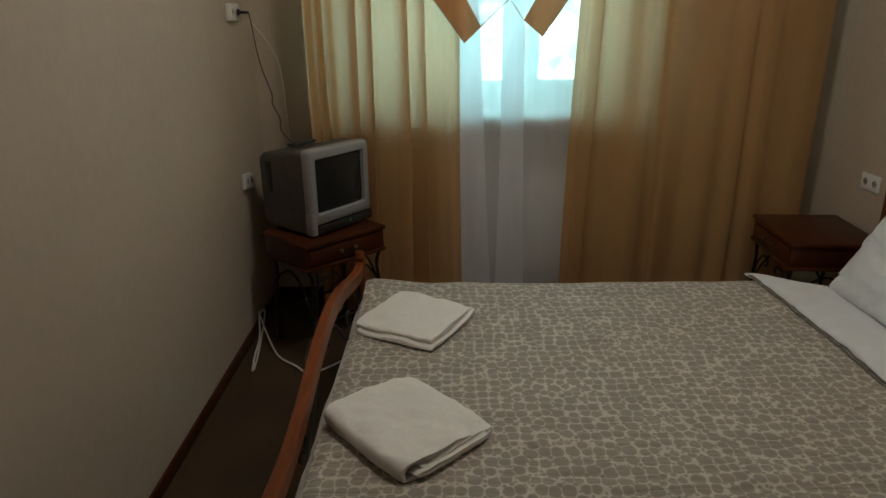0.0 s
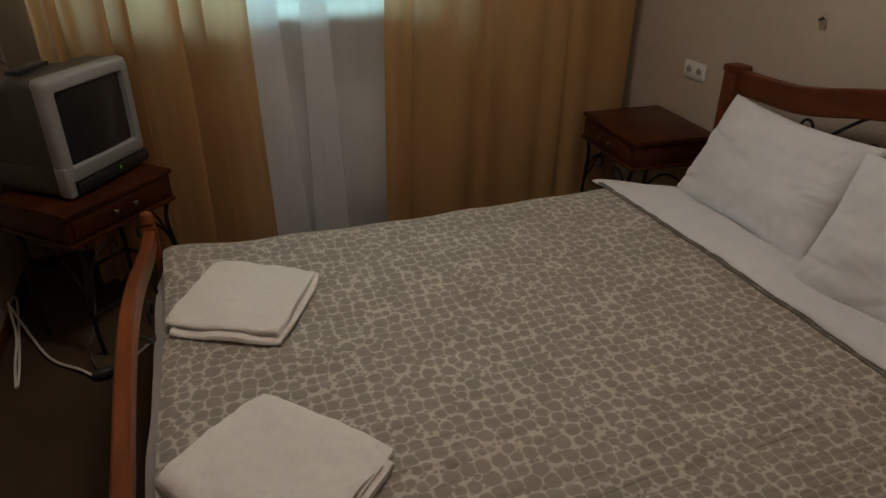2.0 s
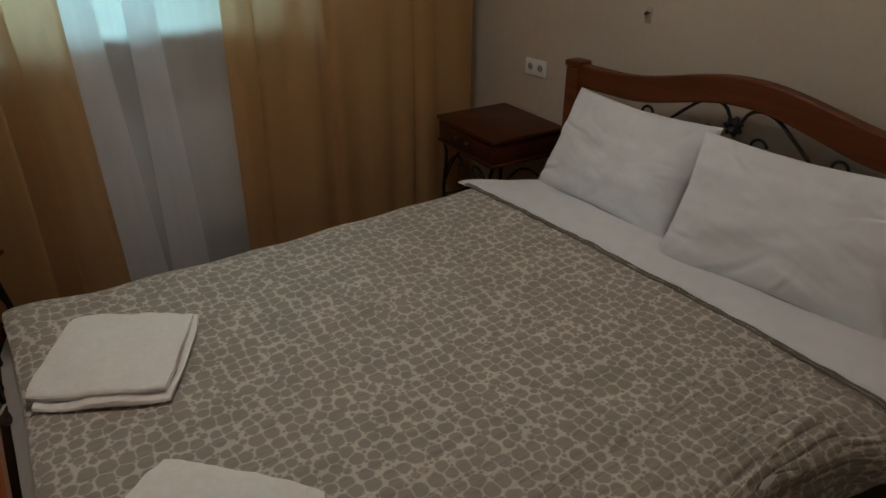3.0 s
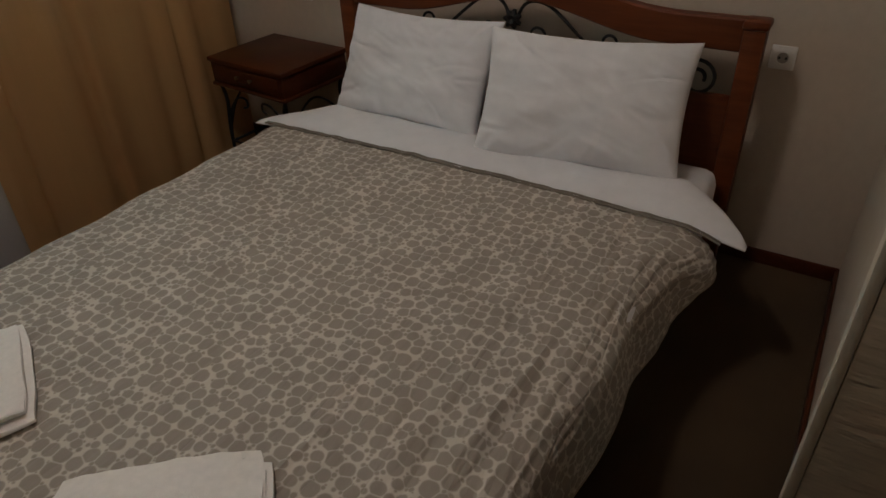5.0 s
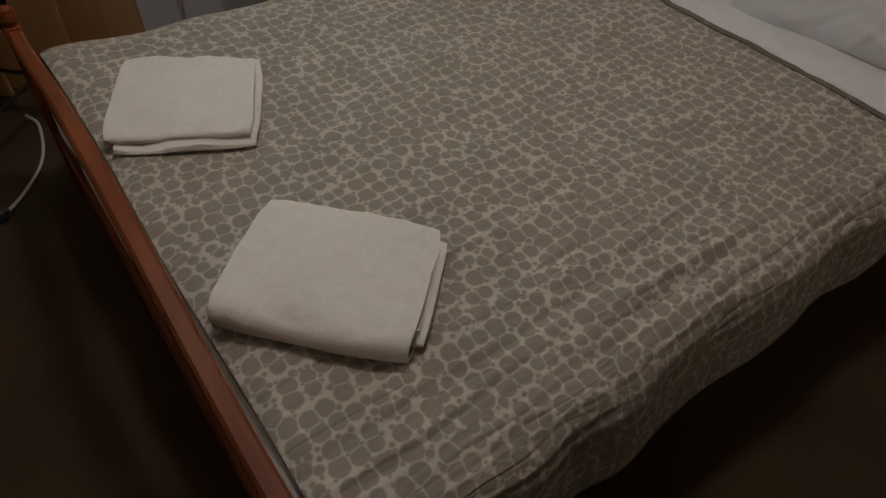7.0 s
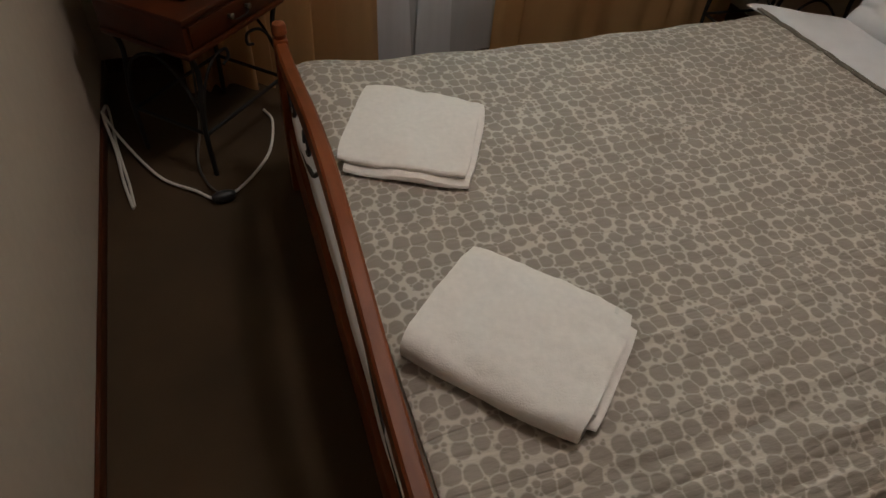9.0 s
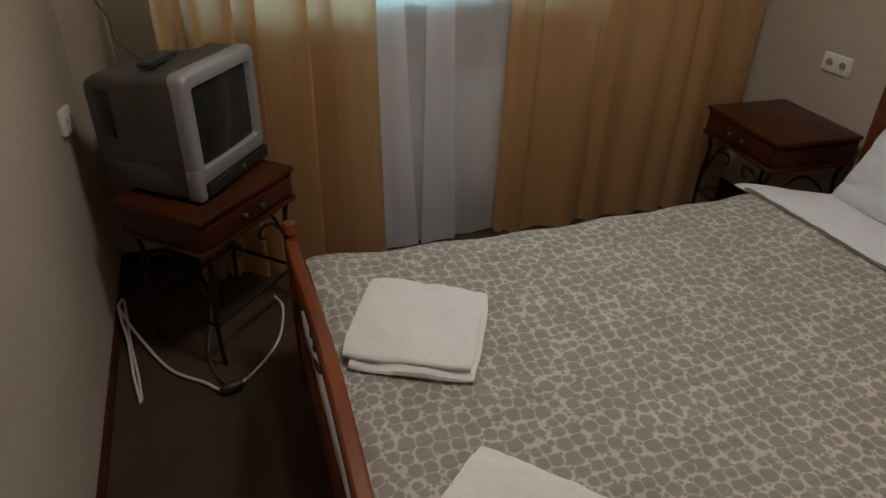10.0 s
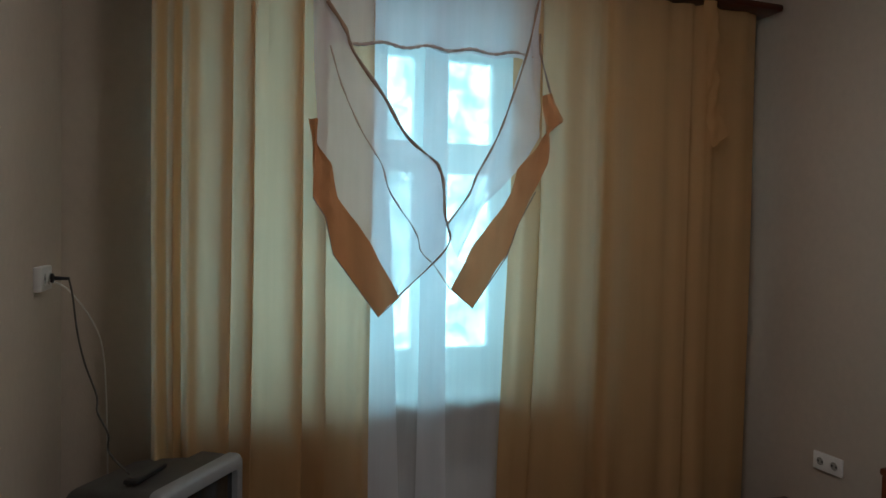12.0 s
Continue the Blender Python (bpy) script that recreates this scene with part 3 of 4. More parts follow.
for y in (BY0 + 0.02, BY1 + 0.055):
    bm = boxes((FX - 0.022, FX + 0.022, y - 0.024, y + 0.024, 0, 0.59), bevel=0.008)
    tube(bm, [(FX, y, z) for z in (0.585, 0.60, 0.606, 0.612, 0.625, 0.636, 0.642)], [0.019, 0.019, 0.024, 0.022, 0.023, 0.019, 0.008], 14)
    part("foot_post", skew(bm), BEDWOOD, bed)
part("foot_rail", skew(rail(FX - 0.019, FX + 0.018, lambda y: 0.520 + 0.118 * bump_(y - 2.58, 0.75), lambda y: 0.584 + 0.118 * bump_(y - 2.58, 0.75), BY0 + 0.05, BY1 + 0.025)), BEDWOOD, bed)
part("foot_panel", skew(boxes((FX - 0.012, FX + 0.012, BY0 + 0.05, BY1 + 0.025, 0.13, 0.275), bevel=0.004)), BEDWOOD, bed)
for s in (1, -1):
    part("iron_scroll", skew(tube(bmesh.new(), smooth_line([(FX, CF + s * a, z) for a, z in ((0.02, 0.58), (0.10, 0.615), (0.22, 0.54), (0.34, 0.44), (0.46, 0.39), (0.6, 0.37))]), 0.0065)), IRON, bed)
    part("iron_scroll", skew(tube(bmesh.new(), [(FX, CF + s * p[1], p[2]) for p in spiral(0.70, 0.455, 0.075, 0.025, 1.9, -1.35, FX)], 0.0065)), IRON, bed)
    part("iron_scroll", skew(tube(bmesh.new(), [(FX, CF + s * p[1], p[2]) for p in spiral(0.42, 0.48, 0.05, 0.018, -0.4, 0.85, FX)], 0.006)), IRON, bed)
for y in (1.60, BY1 - 0.03):
    part("side_rail", boxes((FX + 0.03, 3.175, y, y + 0.03, 0.09, 0.196), bevel=0.005), BEDWOOD, bed)

# mattress in a white sheet
bm = boxes((0.90, 3.165, 1.612, 3.235, 0.20, 0.478))
bmesh.ops.bevel(bm, geom=bm.edges[:], offset=0.055, segments=5, affect="EDGES", profile=0.5)
for v in bm.verts:
    if v.co.x > 2.9 and v.co.y < 1.8:
        v.co.y -= 0.035
solid("mattress", bm, WHITE_LINEN, "mattress in a white fitted sheet on the bed", "mattress")

# white sheet that slopes out of the foot end, seen through the ironwork
def foot_sheet(u, v):
    x, z = (float(np.interp(v, (0, 0.2, 0.6, 0.8, 1), q)) for q in ((0.925, 0.885, 0.846, 0.846, 0.862), (0.484, 0.468, 0.40, 0.35, 0.30)))
    y = 1.64 + 1.58 * u
    return (x - 0.002 + 0.018 * (y - 2.5) + 0.006 * noise.noise((y * 5, z * 6, 2)), y, z + 0.008 * noise.noise((y * 3, z * 3, 7)))


solid("bed_sheet", sheet(90, 20, foot_sheet), WHITE_LINEN, "white sheet hanging out at the foot of the mattress", "bed sheet").modifiers.new("thickness", "SOLIDIFY").thickness = 0.003

# quilt: over the top and down both long sides
PROFILE = smooth_line([(0, 3.315, 0.36), (0, 3.32, 0.42), (0, 3.298, 0.475), (0, 3.21, 0.504), (0, 3.05, 0.505), (0, 2.9, 0.506), (0, 2.74, 0.506), (0, 2.58, 0.506), (0, 2.42, 0.506), (0, 2.26, 0.506), (0, 2.1, 0.506), (0, 1.98, 0.506), (0, 1.86, 0.506), (0, 1.75, 0.505), (0, 1.655, 0.497), (0, 1.604, 0.468), (0, 1.576, 0.40), (0, 1.565, 0.31), (0, 1.560, 0.235)], 16)
LENS = [0.0]
for pa, pb in zip(PROFILE, PROFILE[1:]):
    LENS.append(LENS[-1] + (pb - pa).length)


# long narrow creases along the bed: middle x, half length, y, slant, width, height
CREASES = []
rng = random.Random(11)
for k in range(48):
    CREASES.append((rng.uniform(1.1, 2.6), rng.uniform(0.15, 0.55), 1.62 + 1.5 * rng.random() ** 1.5, rng.uniform(-0.03, 0.05), rng.uniform(0.006, 0.012), rng.choice((-1, 1, 1)) * rng.uniform(0.003, 0.0075)))


def crease_height(x, y):
    h = 0.0
    for mx, half, my, slant, wide, tall in CREASES:
        along = (x - mx) / half
        if abs(along) < 1:
            off = (y - my - slant * along - 0.008 * math.sin(x * 9 + mx * 7)) / wide
            if abs(off) < 3:
                h += tall * (1 - along * along) * math.exp(-off * off)
    return h


def quilt_point(u, v):
    run = -0.025 + (1.79 + 0.025) * u
    x = 0.888 + max(0.0, run)
    i = v * (len(PROFILE) - 1)
    k = min(int(i), len(PROFILE) - 2)
    p = PROFILE[k].lerp(PROFILE[k + 1], i - k)
    y, z = p.y, p.z
    near, far = min(1.0, max(0.0, (1.70 - y) / 0.12)), max(0.0, (y - 3.24) / 0.07)
    # the near side hangs straight, lifts and swells out at the head corner
    swell = min(1.0, max(0.0, (x - 2.34) / 0.34))
    swell = swell * swell * (3 - 2 * swell)
    low = min(1.0, max(0.0, (0.49 - z) / 0.25)) ** 1.5
    z += low * 0.13 * swell
    y -= near * (0.090 * swell - 0.012 * noise.noise((x * 3.1, 1, 5)))
    if run < 0.03:
        z -= 0.9 * max(0.0, -run) + 0.008 * (0.03 - max(0.0, run)) / 0.03
    x += 0.018 * (y - 2.5) * max(0.0, 1 - max(0.0, run) / 0.5)
    # crinkles along the bed, closer and deeper at the near shoulder
    shoulder = math.exp(-((p.y - 1.66) / 0.10) ** 2)
    z += 0.004 * noise.noise((x * 1.2, y * 18, 0)) + 0.006 * noise.noise((x * 2.5, y * 2.5, 4)) + (0.0016 + 0.0035 * shoulder) * noise.noise((x * 4.5, y * 70, 13))
    z += crease_height(x, p.y)
    y += -near ** 2 * 0.008 * math.sin(x * 17 + 2 * math.sin(x * 5))
    y -= near * (0.005 * noise.noise((x * 2.2, z * 24, 7)) + 0.006 * noise.noise((x * 6, z * 60, 3)))
    y += far * 0.010 * math.sin(x * 19 + 1)
    y += 0.030 * math.exp(-((x - 1.05) / 0.45) ** 2) * min(1.0, max(0.0, (y - 3.0) / 0.2))
    z += 0.022 * math.exp(-((x - 0.90) / 0.16) ** 2) * min(1.0, max(0.0, (y - 2.95) / 0.2))
    return (x + 0.01 * noise.noise((y * 2, z * 3, 9)), y, z)


bm = sheet(230, len(PROFILE) - 1, quilt_point, lambda u, v: (1.815 * u, LENS[round(v * (len(PROFILE) - 1))]))
quilt = thing("quilt", "taupe and cream pebble-print quilt spread over the bed", "quilt")
cover = part("cover", bm, QUILT, quilt)
for v in (0, 1):
    part("hem", tube(bmesh.new(), [Vector(quilt_point(i / 120, v)) for i in range(121)], 0.0035, 6), QUILT, quilt, "stitched lower hem")
th = cover.modifiers.new("thickness", "SOLIDIFY")
th.thickness, th.offset = 0.012, -1
cuff = thing("turned_back_cover", "white inner side of the cover folded back at the head", "cover")


def cuff_front(u):
    return 2.662 + 0.03 * math.sin(u * math.pi) + 0.008 * noise.noise((u * 9, 3, 1)) + 0.004 * noise.noise((u * 31, 5, 2))


def cuff_point(u, v):
    y = 1.40 + (3.365 - 1.40) * u
    tip = min(1.0, min(u, 1 - u) / 0.12)
    front = cuff_front(u)
    back = front + 0.03 + (0.245 + 0.02 * math.sin(u * 17)) * tip ** 0.7
    x = front + (back - front) * v
    puff = math.sin(min(1, max(0, v)) * math.pi) ** 0.5
    z = 0.502 + 0.024 * puff * tip + 0.009 * noise.noise((x * 9, y * 5, 1)) - 0.03 * (1 - tip) * (1 if u < 0.5 else 0.3)
    return (x, y, z)


part("fold", sheet(80, 12, cuff_point), WHITE_LINEN, cuff).modifiers.new("thickness", "SOLIDIFY").thickness = 0.004
for d, zz, rad in ((-0.005, 0.511, 0.0045), (-0.020, 0.512, 0.0055)):
    line = []
    for i in range(91):
        y = 1.47 + 1.82 * i / 90
        line.append((cuff_front((y - 1.40) / 1.965) + d + 0.003 * noise.noise((i * 0.4, d * 90, 4)), y, zz + 0.003 * noise.noise((i * 0.3, 0, d)) - 0.03 * max(0.0, 1 - i / 5)))
    part("piping", tube(bmesh.new(), line, [rad * (0.8 + 0.4 * noise.noise((i * 0.5, d, 8))) for i in range(91)], 6), PIPING, cuff, "grey-brown sewn edge")


def creases(seed):
    """Shallow valleys that run in from the edge of a pillow, as a depth at (a, b)."""
    rng = random.Random(seed)
    lines = []
    for k in range(16):
        ang = rng.uniform(0, math.tau)
        ca, cb = math.cos(ang), math.sin(ang)
        m = max(abs(ca), abs(cb))
        dirn = ang + math.pi + rng.uniform(-0.6, 0.6)
        lines.append((ca / m, cb / m, math.cos(dirn), math.sin(dirn), rng.uniform(0.3, 0.9), rng.uniform(0.025, 0.06), rng.uniform(0.004, 0.010)))

    def depth(a, b):
        d = 0.0
        for pa, pb, da, db, far, wide, deep in lines:
            along = (a - pa) * da + (b - pb) * db
            if -0.1 < along < far:
                off = (a - pa) * -db + (b - pb) * da + 0.05 * math.sin(along * 5)
                d += deep * (1 - max(0, along) / far) * (math.exp(-(off / wide) ** 2) - 0.5 * math.exp(-((off - 1.6 * wide) / wide) ** 2))
        return d
    return depth


def pillow(label, cy, cx, cz, w, h, t, lean, turn, seed):
    valley = creases(seed)

    def half(sign):
        def f(u, v):
            a, b = 2 * u - 1, 2 * v - 1
            edge = (1 - abs(a) ** 2.6) * (1 - abs(b) ** 2.6)
            k = max(0, edge) ** 0.42
            pinch_b = 1 - 0.075 * (1 - a * a) + 0.03 * abs(a * b)
            wr = 0.018 * noise.noise((a * 2.0 + seed, b * 2.0, sign)) + 0.008 * noise.noise((a * 3 + 2 * b, b * 3.5 - a + seed, sign)) - 0.006 * abs(noise.noise((a * 4 + b * 3, b * 4 + seed, sign)))
            return (sign * (t / 2 * k + (wr - valley(a, b)) * min(1, 1.4 * k)), -a * w / 2 * (1 - 0.055 * (1 - b * b)) , b * h / 2 * pinch_b)
        return f
    bm = sheet(110, 76, half(-1))
    other = sheet(110, 76, half(1))
    me = bpy.data.meshes.new("tmp")
    other.to_mesh(me)
    other.free()
    bm.from_mesh(me)
    bpy.data.meshes.remove(me)
    bmesh.ops.remove_doubles(bm, verts=bm.verts, dist=0.0005)
    ob = solid("pillow", bm, WHITE_LINEN, label, "pillow", "pillows on the bed")
    ob.matrix_basis = pose(cx, cy, cz, 0, lean, turn)
    return ob


pillow("plump white cotton pillow leaning on the headboard", 2.797, 3.045, 0.688, 0.70, 0.45, 0.17, 30, 0, 1.0)
pillow("plump white cotton pillow overlapping the other at the headboard", 2.060, 2.990, 0.694, 0.742, 0.465, 0.185, 30, 9, 5.0)


# ---- folded towels ----
def folded(path, thick, c, ax, ay, a0, a1, seed, corner=0.04):
    """One thickness of towel: a line of (b, h) across the fold, swept along its length from a0 to a1."""
    line = smooth_line([(b, h, 0) for b, h in path], 7)
    side = ay.length
    ring_top, ring_bot = [], []
    for i, q in enumerate(line):
        d = line[min(i + 1, len(line) - 1)] - line[max(i - 1, 0)]
        n = Vector((-d.y, d.x * side, 0))
        n = n.normalized() if n.length else Vector((0, 1, 0))
        ring_top.append((q.x + n.x * thick / 2 / side, q.y + n.y * thick / 2))
        ring_bot.append((q.x - n.x * thick / 2 / side, q.y - n.y * thick / 2))
    loop = ring_top + ring_bot[::-1]

    def f(u, v):
        a = a0 + (a1 - a0) * u
        b, h = loop[round(v * len(loop)) % len(loop)]
        pinch = 1 - corner * min(1, abs(b)) ** 5
        p = c + ax * (a * pinch + 0.02 * noise.noise((b * 1.5, seed, 5))) + ay * (b * (1 - corner * abs(a) ** 5) + 0.03 * noise.noise((a * 1.4, seed, 8)))
        h += (0.013 * noise.noise((a * 1.6 + seed, b * 1.4, 3)) + 0.006 * noise.noise((a * 3.1, b * 4.2, seed + 2)) + 0.002 * noise.noise((a * 9, b * 9, seed))) * min(1, h / 0.02)
        h *= 1 - 0.10 * abs(a) ** 6
        return (p.x, p.y, 0.5085 + max(0.001, h))
    bm = sheet(40, len(loop), f)
    bmesh.ops.remove_doubles(bm, verts=bm.verts, dist=0.0003)
    bmesh.ops.holes_fill(bm, edges=bm.edges[:], sides=0)
    return bm


def towel(label, c, ax, ay, layers, tag):
    """A folded towel: c its centre on the quilt, ax along the fold, ay from the fold to the open edge (half lengths)."""
    ob = thing("folded_towel", label, "towel", "towels on the bed")
    c, ax, ay = Vector((*c, 0)), Vector((*ax, 0)), Vector((*ay, 0))
    for i, (thick, a0, a1, path) in enumerate(layers):
        part("layer", folded(path, thick, c, ax, ay, a0, a1, i * 3.7 + c.y), TOWEL, ob)
    if tag:
        tg = part("care_tag", boxes((-0.004, 0.004, -0.009, 0.009, 0, 0.0012)), SOCKET, ob, "small white sewn tag")
        tg.matrix_basis = pose(*tag, 0, 0, -40)
    return ob


towel("white terry towel folded square in flat layers", (1.144, 2.845), (0.153, -0.083), (0.085, 0.164),
      ((0.009, -0.90, 1.05, ((0.98, 0.005), (0.2, 0.005), (-0.95, 0.005), (-1.10, 0.010), (-0.98, 0.0155), (0.2, 0.0155), (0.95, 0.0145))),
       (0.010, -1.03, 0.97, ((0.96, 0.0245), (0.2, 0.0255), (-0.86, 0.0255), (-0.98, 0.031), (-0.86, 0.0365), (0.2, 0.0355), (0.95, 0.028)))), None)
towel("white terry towel folded thick with a rolled edge", (1.143, 2.119), (0.130, -0.147), (0.129, 0.121),
      ((0.010, -0.98, 1.00, ((0.95, 0.0055), (0.3, 0.0055), (-0.85, 0.006), (-0.98, 0.015), (-1.0, 0.032), (-0.90, 0.049), (-0.62, 0.0535), (0.0, 0.047), (0.6, 0.037), (0.94, 0.026))),
       (0.008, -0.92, 1.085, ((0.78, 0.0150), (0.2, 0.016), (-0.66, 0.017), (-0.82, 0.0215), (-0.66, 0.0265), (0.1, 0.0265), (0.74, 0.0225))),
       (0.007, -0.90, 1.03, ((0.60, 0.0295), (0.2, 0.0345), (-0.55, 0.037), (-0.70, 0.040)))), (1.356, 2.104, 0.538))


# ---- bedside tables ----
def bedside_table(label, m, W, D):
    """Width W along x, front at y = 0, back at y = D; top at 0.62."""
    ob = thing("bedside_table", label, "bedside table", "bedside tables", m)
    top = boxes((-W / 2, W / 2, 0, D, 0.598, 0.62), bevel=0.007)
    part("top", top, DARKWOOD, ob)
    part("drawer_box", boxes((-W / 2 + 0.009, W / 2 - 0.009, 0.012, D - 0.006, 0.499, 0.599), bevel=0.003), DARKWOOD, ob)
    drawer = part("drawer_front", boxes((-W / 2 + 0.030, W / 2 - 0.030, 0.004, 0.0122, 0.512, 0.586), bevel=0.003), DARKWOOD, ob)
    for x in (-0.045, 0.045):
        part("handle_stud", tube(bmesh.new(), [(x, 0.006, 0.553), (x, -0.006, 0.553), (x, -0.012, 0.553), (x, -0.016, 0.553)], [0.006, 0.006, 0.011, 0.007], 10), BRASS, drawer, "small worn metal stud")
    part("bail", tube(bmesh.new(), smooth_line([(-0.045, -0.012, 0.553), (-0.025, -0.016, 0.538), (0.025, -0.016, 0.538), (0.045, -0.012, 0.553)]), 0.0022, 6), IRON, drawer, "thin dark drawer pull")
    part("apron", boxes((-W / 2 + 0.001, W / 2 - 0.001, 0.001, D, 0.480, 0.499), bevel=0.008), DARKWOOD, ob)
    for sx_ in (-1, 1):
        for y in (0.03, D - 0.03):
            part("leg", tube(bmesh.new(), smooth_line([(sx_ * (W / 2 - 0.03), y, 0.48), (sx_ * (W / 2 - 0.05), y, 0.40), (sx_ * (W / 2 - 0.025), y, 0.22), (sx_ * (W / 2 - 0.03), y, 0.0)]), 0.009), IRON, ob)
        part("brace", tube(bmesh.new(), smooth_line([(sx_ * (W / 2 - 0.03), 0.03, 0.20), (sx_ * (W / 2 - 0.055), 0.03, 0.33), (sx_ * (W / 2 - 0.12), 0.03, 0.42), (sx_ * (W / 2 - 0.19), 0.03, 0.435), (sx_ * (W / 2 - 0.20), 0.03, 0.40), (sx_ * (W / 2 - 0.17), 0.03, 0.385)]), 0.0055), IRON, ob)
        part("brace", tube(bmesh.new(), smooth_line([(sx_ * (W / 2 - 0.03), 0.03, 0.25), (sx_ * (W / 2 - 0.03), 0.10, 0.38), (sx_ * (W / 2 - 0.03), 0.20, 0.44), (sx_ * (W / 2 - 0.03), 0.31, 0.38), (sx_ * (W / 2 - 0.03), D - 0.03, 0.25)]), 0.0055), IRON, ob)
    part("stretcher", tube(bmesh.new(), [(-W / 2 + 0.03, 0.03, 0.18), (W / 2 - 0.03, 0.03, 0.18)], 0.007), IRON, ob)
    part("stretcher", tube(bmesh.new(), [(-W / 2 + 0.03, D - 0.03, 0.18), (W / 2 - 0.03, D - 0.03, 0.18)], 0.007), IRON, ob)
    for s in (-1, 1):
        part("stretcher", tube(bmesh.new(), [(s * (W / 2 - 0.03), 0.03, 0.18), (s * (W / 2 - 0.03), D - 0.03, 0.18)], 0.007), IRON, ob)
    return ob


bedside_table("dark red-brown wooden bedside table on iron legs beside the headboard", pose(2.905, 3.660, 0, 0, 0, -94), 0.506, 0.435)
bedside_table("red-brown wooden bedside table on iron legs carrying the television", pose(0.767, 3.608, 0, 0, 0, 45), 0.506, 0.385)

# ---- television ----
tv = thing("television", "small silver-grey tube television set on a bedside table", "television", m=pose(0.738, 3.72, 0.621, 0, 0, 54.2))
# local: x along the front, y backwards, front at y = 0
TW, TH = 0.214, 0.436


def shell(prof, r=0.028, lean=0.0):
    """A rounded case through cross-sections (depth, share of the width, share of the height); lean draws its upper part backwards."""
    bm = bmesh.new()
    rings = []
    for d, w, h in prof:
        hw, z1 = TW * w, 0.012 + (TH - 0.012) * h
        pts = []
        for ccx, ccz, a0 in ((hw - r, z1 - r, 0), (-hw + r, z1 - r, 90), (-hw + r, 0.012 + r, 180), (hw - r, 0.012 + r, 270)):
            for k in range(4):
                a = radians(a0 + 30 * k)
                z = ccz + r * math.sin(a)
                pts.append((ccx + r * math.cos(a), 0.045 + d + (lean * max(0.0, z / z1) ** 0.6 if d > 0.03 else 0), z))
        rings.append([bm.verts.new(p) for p in pts])
    for ra, rb in zip(rings, rings[1:]):
        for k in range(16):
            bm.faces.new((ra[k], ra[(k + 1) % 16], rb[(k + 1) % 16], rb[k]))
    bm.faces.new(rings[0])
    bm.faces.new(rings[-1][::-1])
    return bm


part("back_case", shell(((0.0, 0.955, 0.93), (0.10, 0.94, 0.93), (0.19, 0.90, 0.922), (0.28, 0.82, 0.90), (0.36, 0.74, 0.865), (0.385, 0.71, 0.83), (0.395, 0.64, 0.76))), GREYCASE, tv, "dark grey tapered back case")
part("plinth", shell(((0.0, 0.985, 0.255), (0.12, 0.975, 0.255), (0.22, 0.93, 0.24), (0.32, 0.82, 0.215), (0.370, 0.74, 0.19), (0.380, 0.70, 0.16)), 0.016), GREYCASE, tv, "dark grey lower ledge of the case")
part("collar", shell(((0.002, 0.995, 0.985), (0.031, 0.992, 0.982), (0.040, 0.982, 0.972), (0.046, 0.935, 0.935)), 0.03, 0.085), GREYCASE, tv, "dark grey rounded front collar")


def surround(steps):
    """A rounded frame lofted through (half width, bottom, top, corner radius, depth)."""
    bm = bmesh.new()
    rings = []
    for hw, z0, z1, r, y in steps:
        rings.append([bm.verts.new((ccx + r * math.cos(radians(a0 + 30 * k)), y, ccz + r * math.sin(radians(a0 + 30 * k))))
                      for ccx, ccz, a0 in ((hw - r, z1 - r, 0), (-hw + r, z1 - r, 90), (-hw + r, z0 + r, 180), (hw - r, z0 + r, 270)) for k in range(4)])
    for ra, rb in zip(rings, rings[1:]):
        for k in range(16):
            bm.faces.new((ra[k], ra[(k + 1) % 16], rb[(k + 1) % 16], rb[k]))
    return bm


bm = surround(((TW - 0.002, 0.058, TH - 0.001, 0.022, 0.052), (TW, 0.056, TH, 0.024, 0.030), (TW - 0.002, 0.058, TH - 0.002, 0.024, 0.014), (TW - 0.010, 0.063, TH - 0.009, 0.022, 0.003),
                (TW - 0.018, 0.068, TH - 0.014, 0.018, 0.0), (TW - 0.043, 0.110, TH - 0.047, 0.012, 0.001), (TW - 0.046, 0.114, TH - 0.050, 0.010, 0.006), (TW - 0.050, 0.119, TH - 0.054, 0.008, 0.028)))
box(bm, -TW - 0.001, -TW + 0.036, -0.001, 0.052, 0.010, 0.125, 0.009, 3)
part("bezel", bm, SILVER, tv, "silver-grey front bezel")
part("control_strip", boxes((-TW + 0.04, TW - 0.002, -0.006, 0.05, 0.012, 0.058), bevel=0.008), BLACK, tv, "black control strip")
scr = sheet(16, 12, lambda u, v: (-TW + 0.033 + (2 * TW - 0.066) * u, 0.022 - 0.014 * (1 - (2 * u - 1) ** 2) * (1 - 0.6 * (2 * v - 1) ** 2), 0.11 + (TH - 0.15) * v))
part("screen", scr, SCREEN, tv, "dark switched-off glass screen")
part("power_light", boxes((0.040, 0.045, -0.009, -0.005, 0.034, 0.048), bevel=0.002), LED, tv, "small green light")
part("foot", boxes((-0.15, 0.15, 0.04, 0.35, 0.0, 0.013), bevel=0.003), BLACK, tv)
sv = part("side_vent", boxes((-0.004, 0.005, -0.032, 0.032, 0, 0.16), bevel=0.003), BLACK, tv, "dark side air slots")
sv.matrix_basis = pose(-TW * 0.80, 0.045 + 0.305, 0.185, 0, 0, -11.5)
adp = thing("remote_control", "slim black remote control lying on the television", "remote control", m=pose(0.55, 3.74, 1.057, 0, 0, 62))
part("case", boxes((-0.085, 0.085, -0.024, 0.024, 0.0, 0.015), bevel=0.005), BLACK, adp)
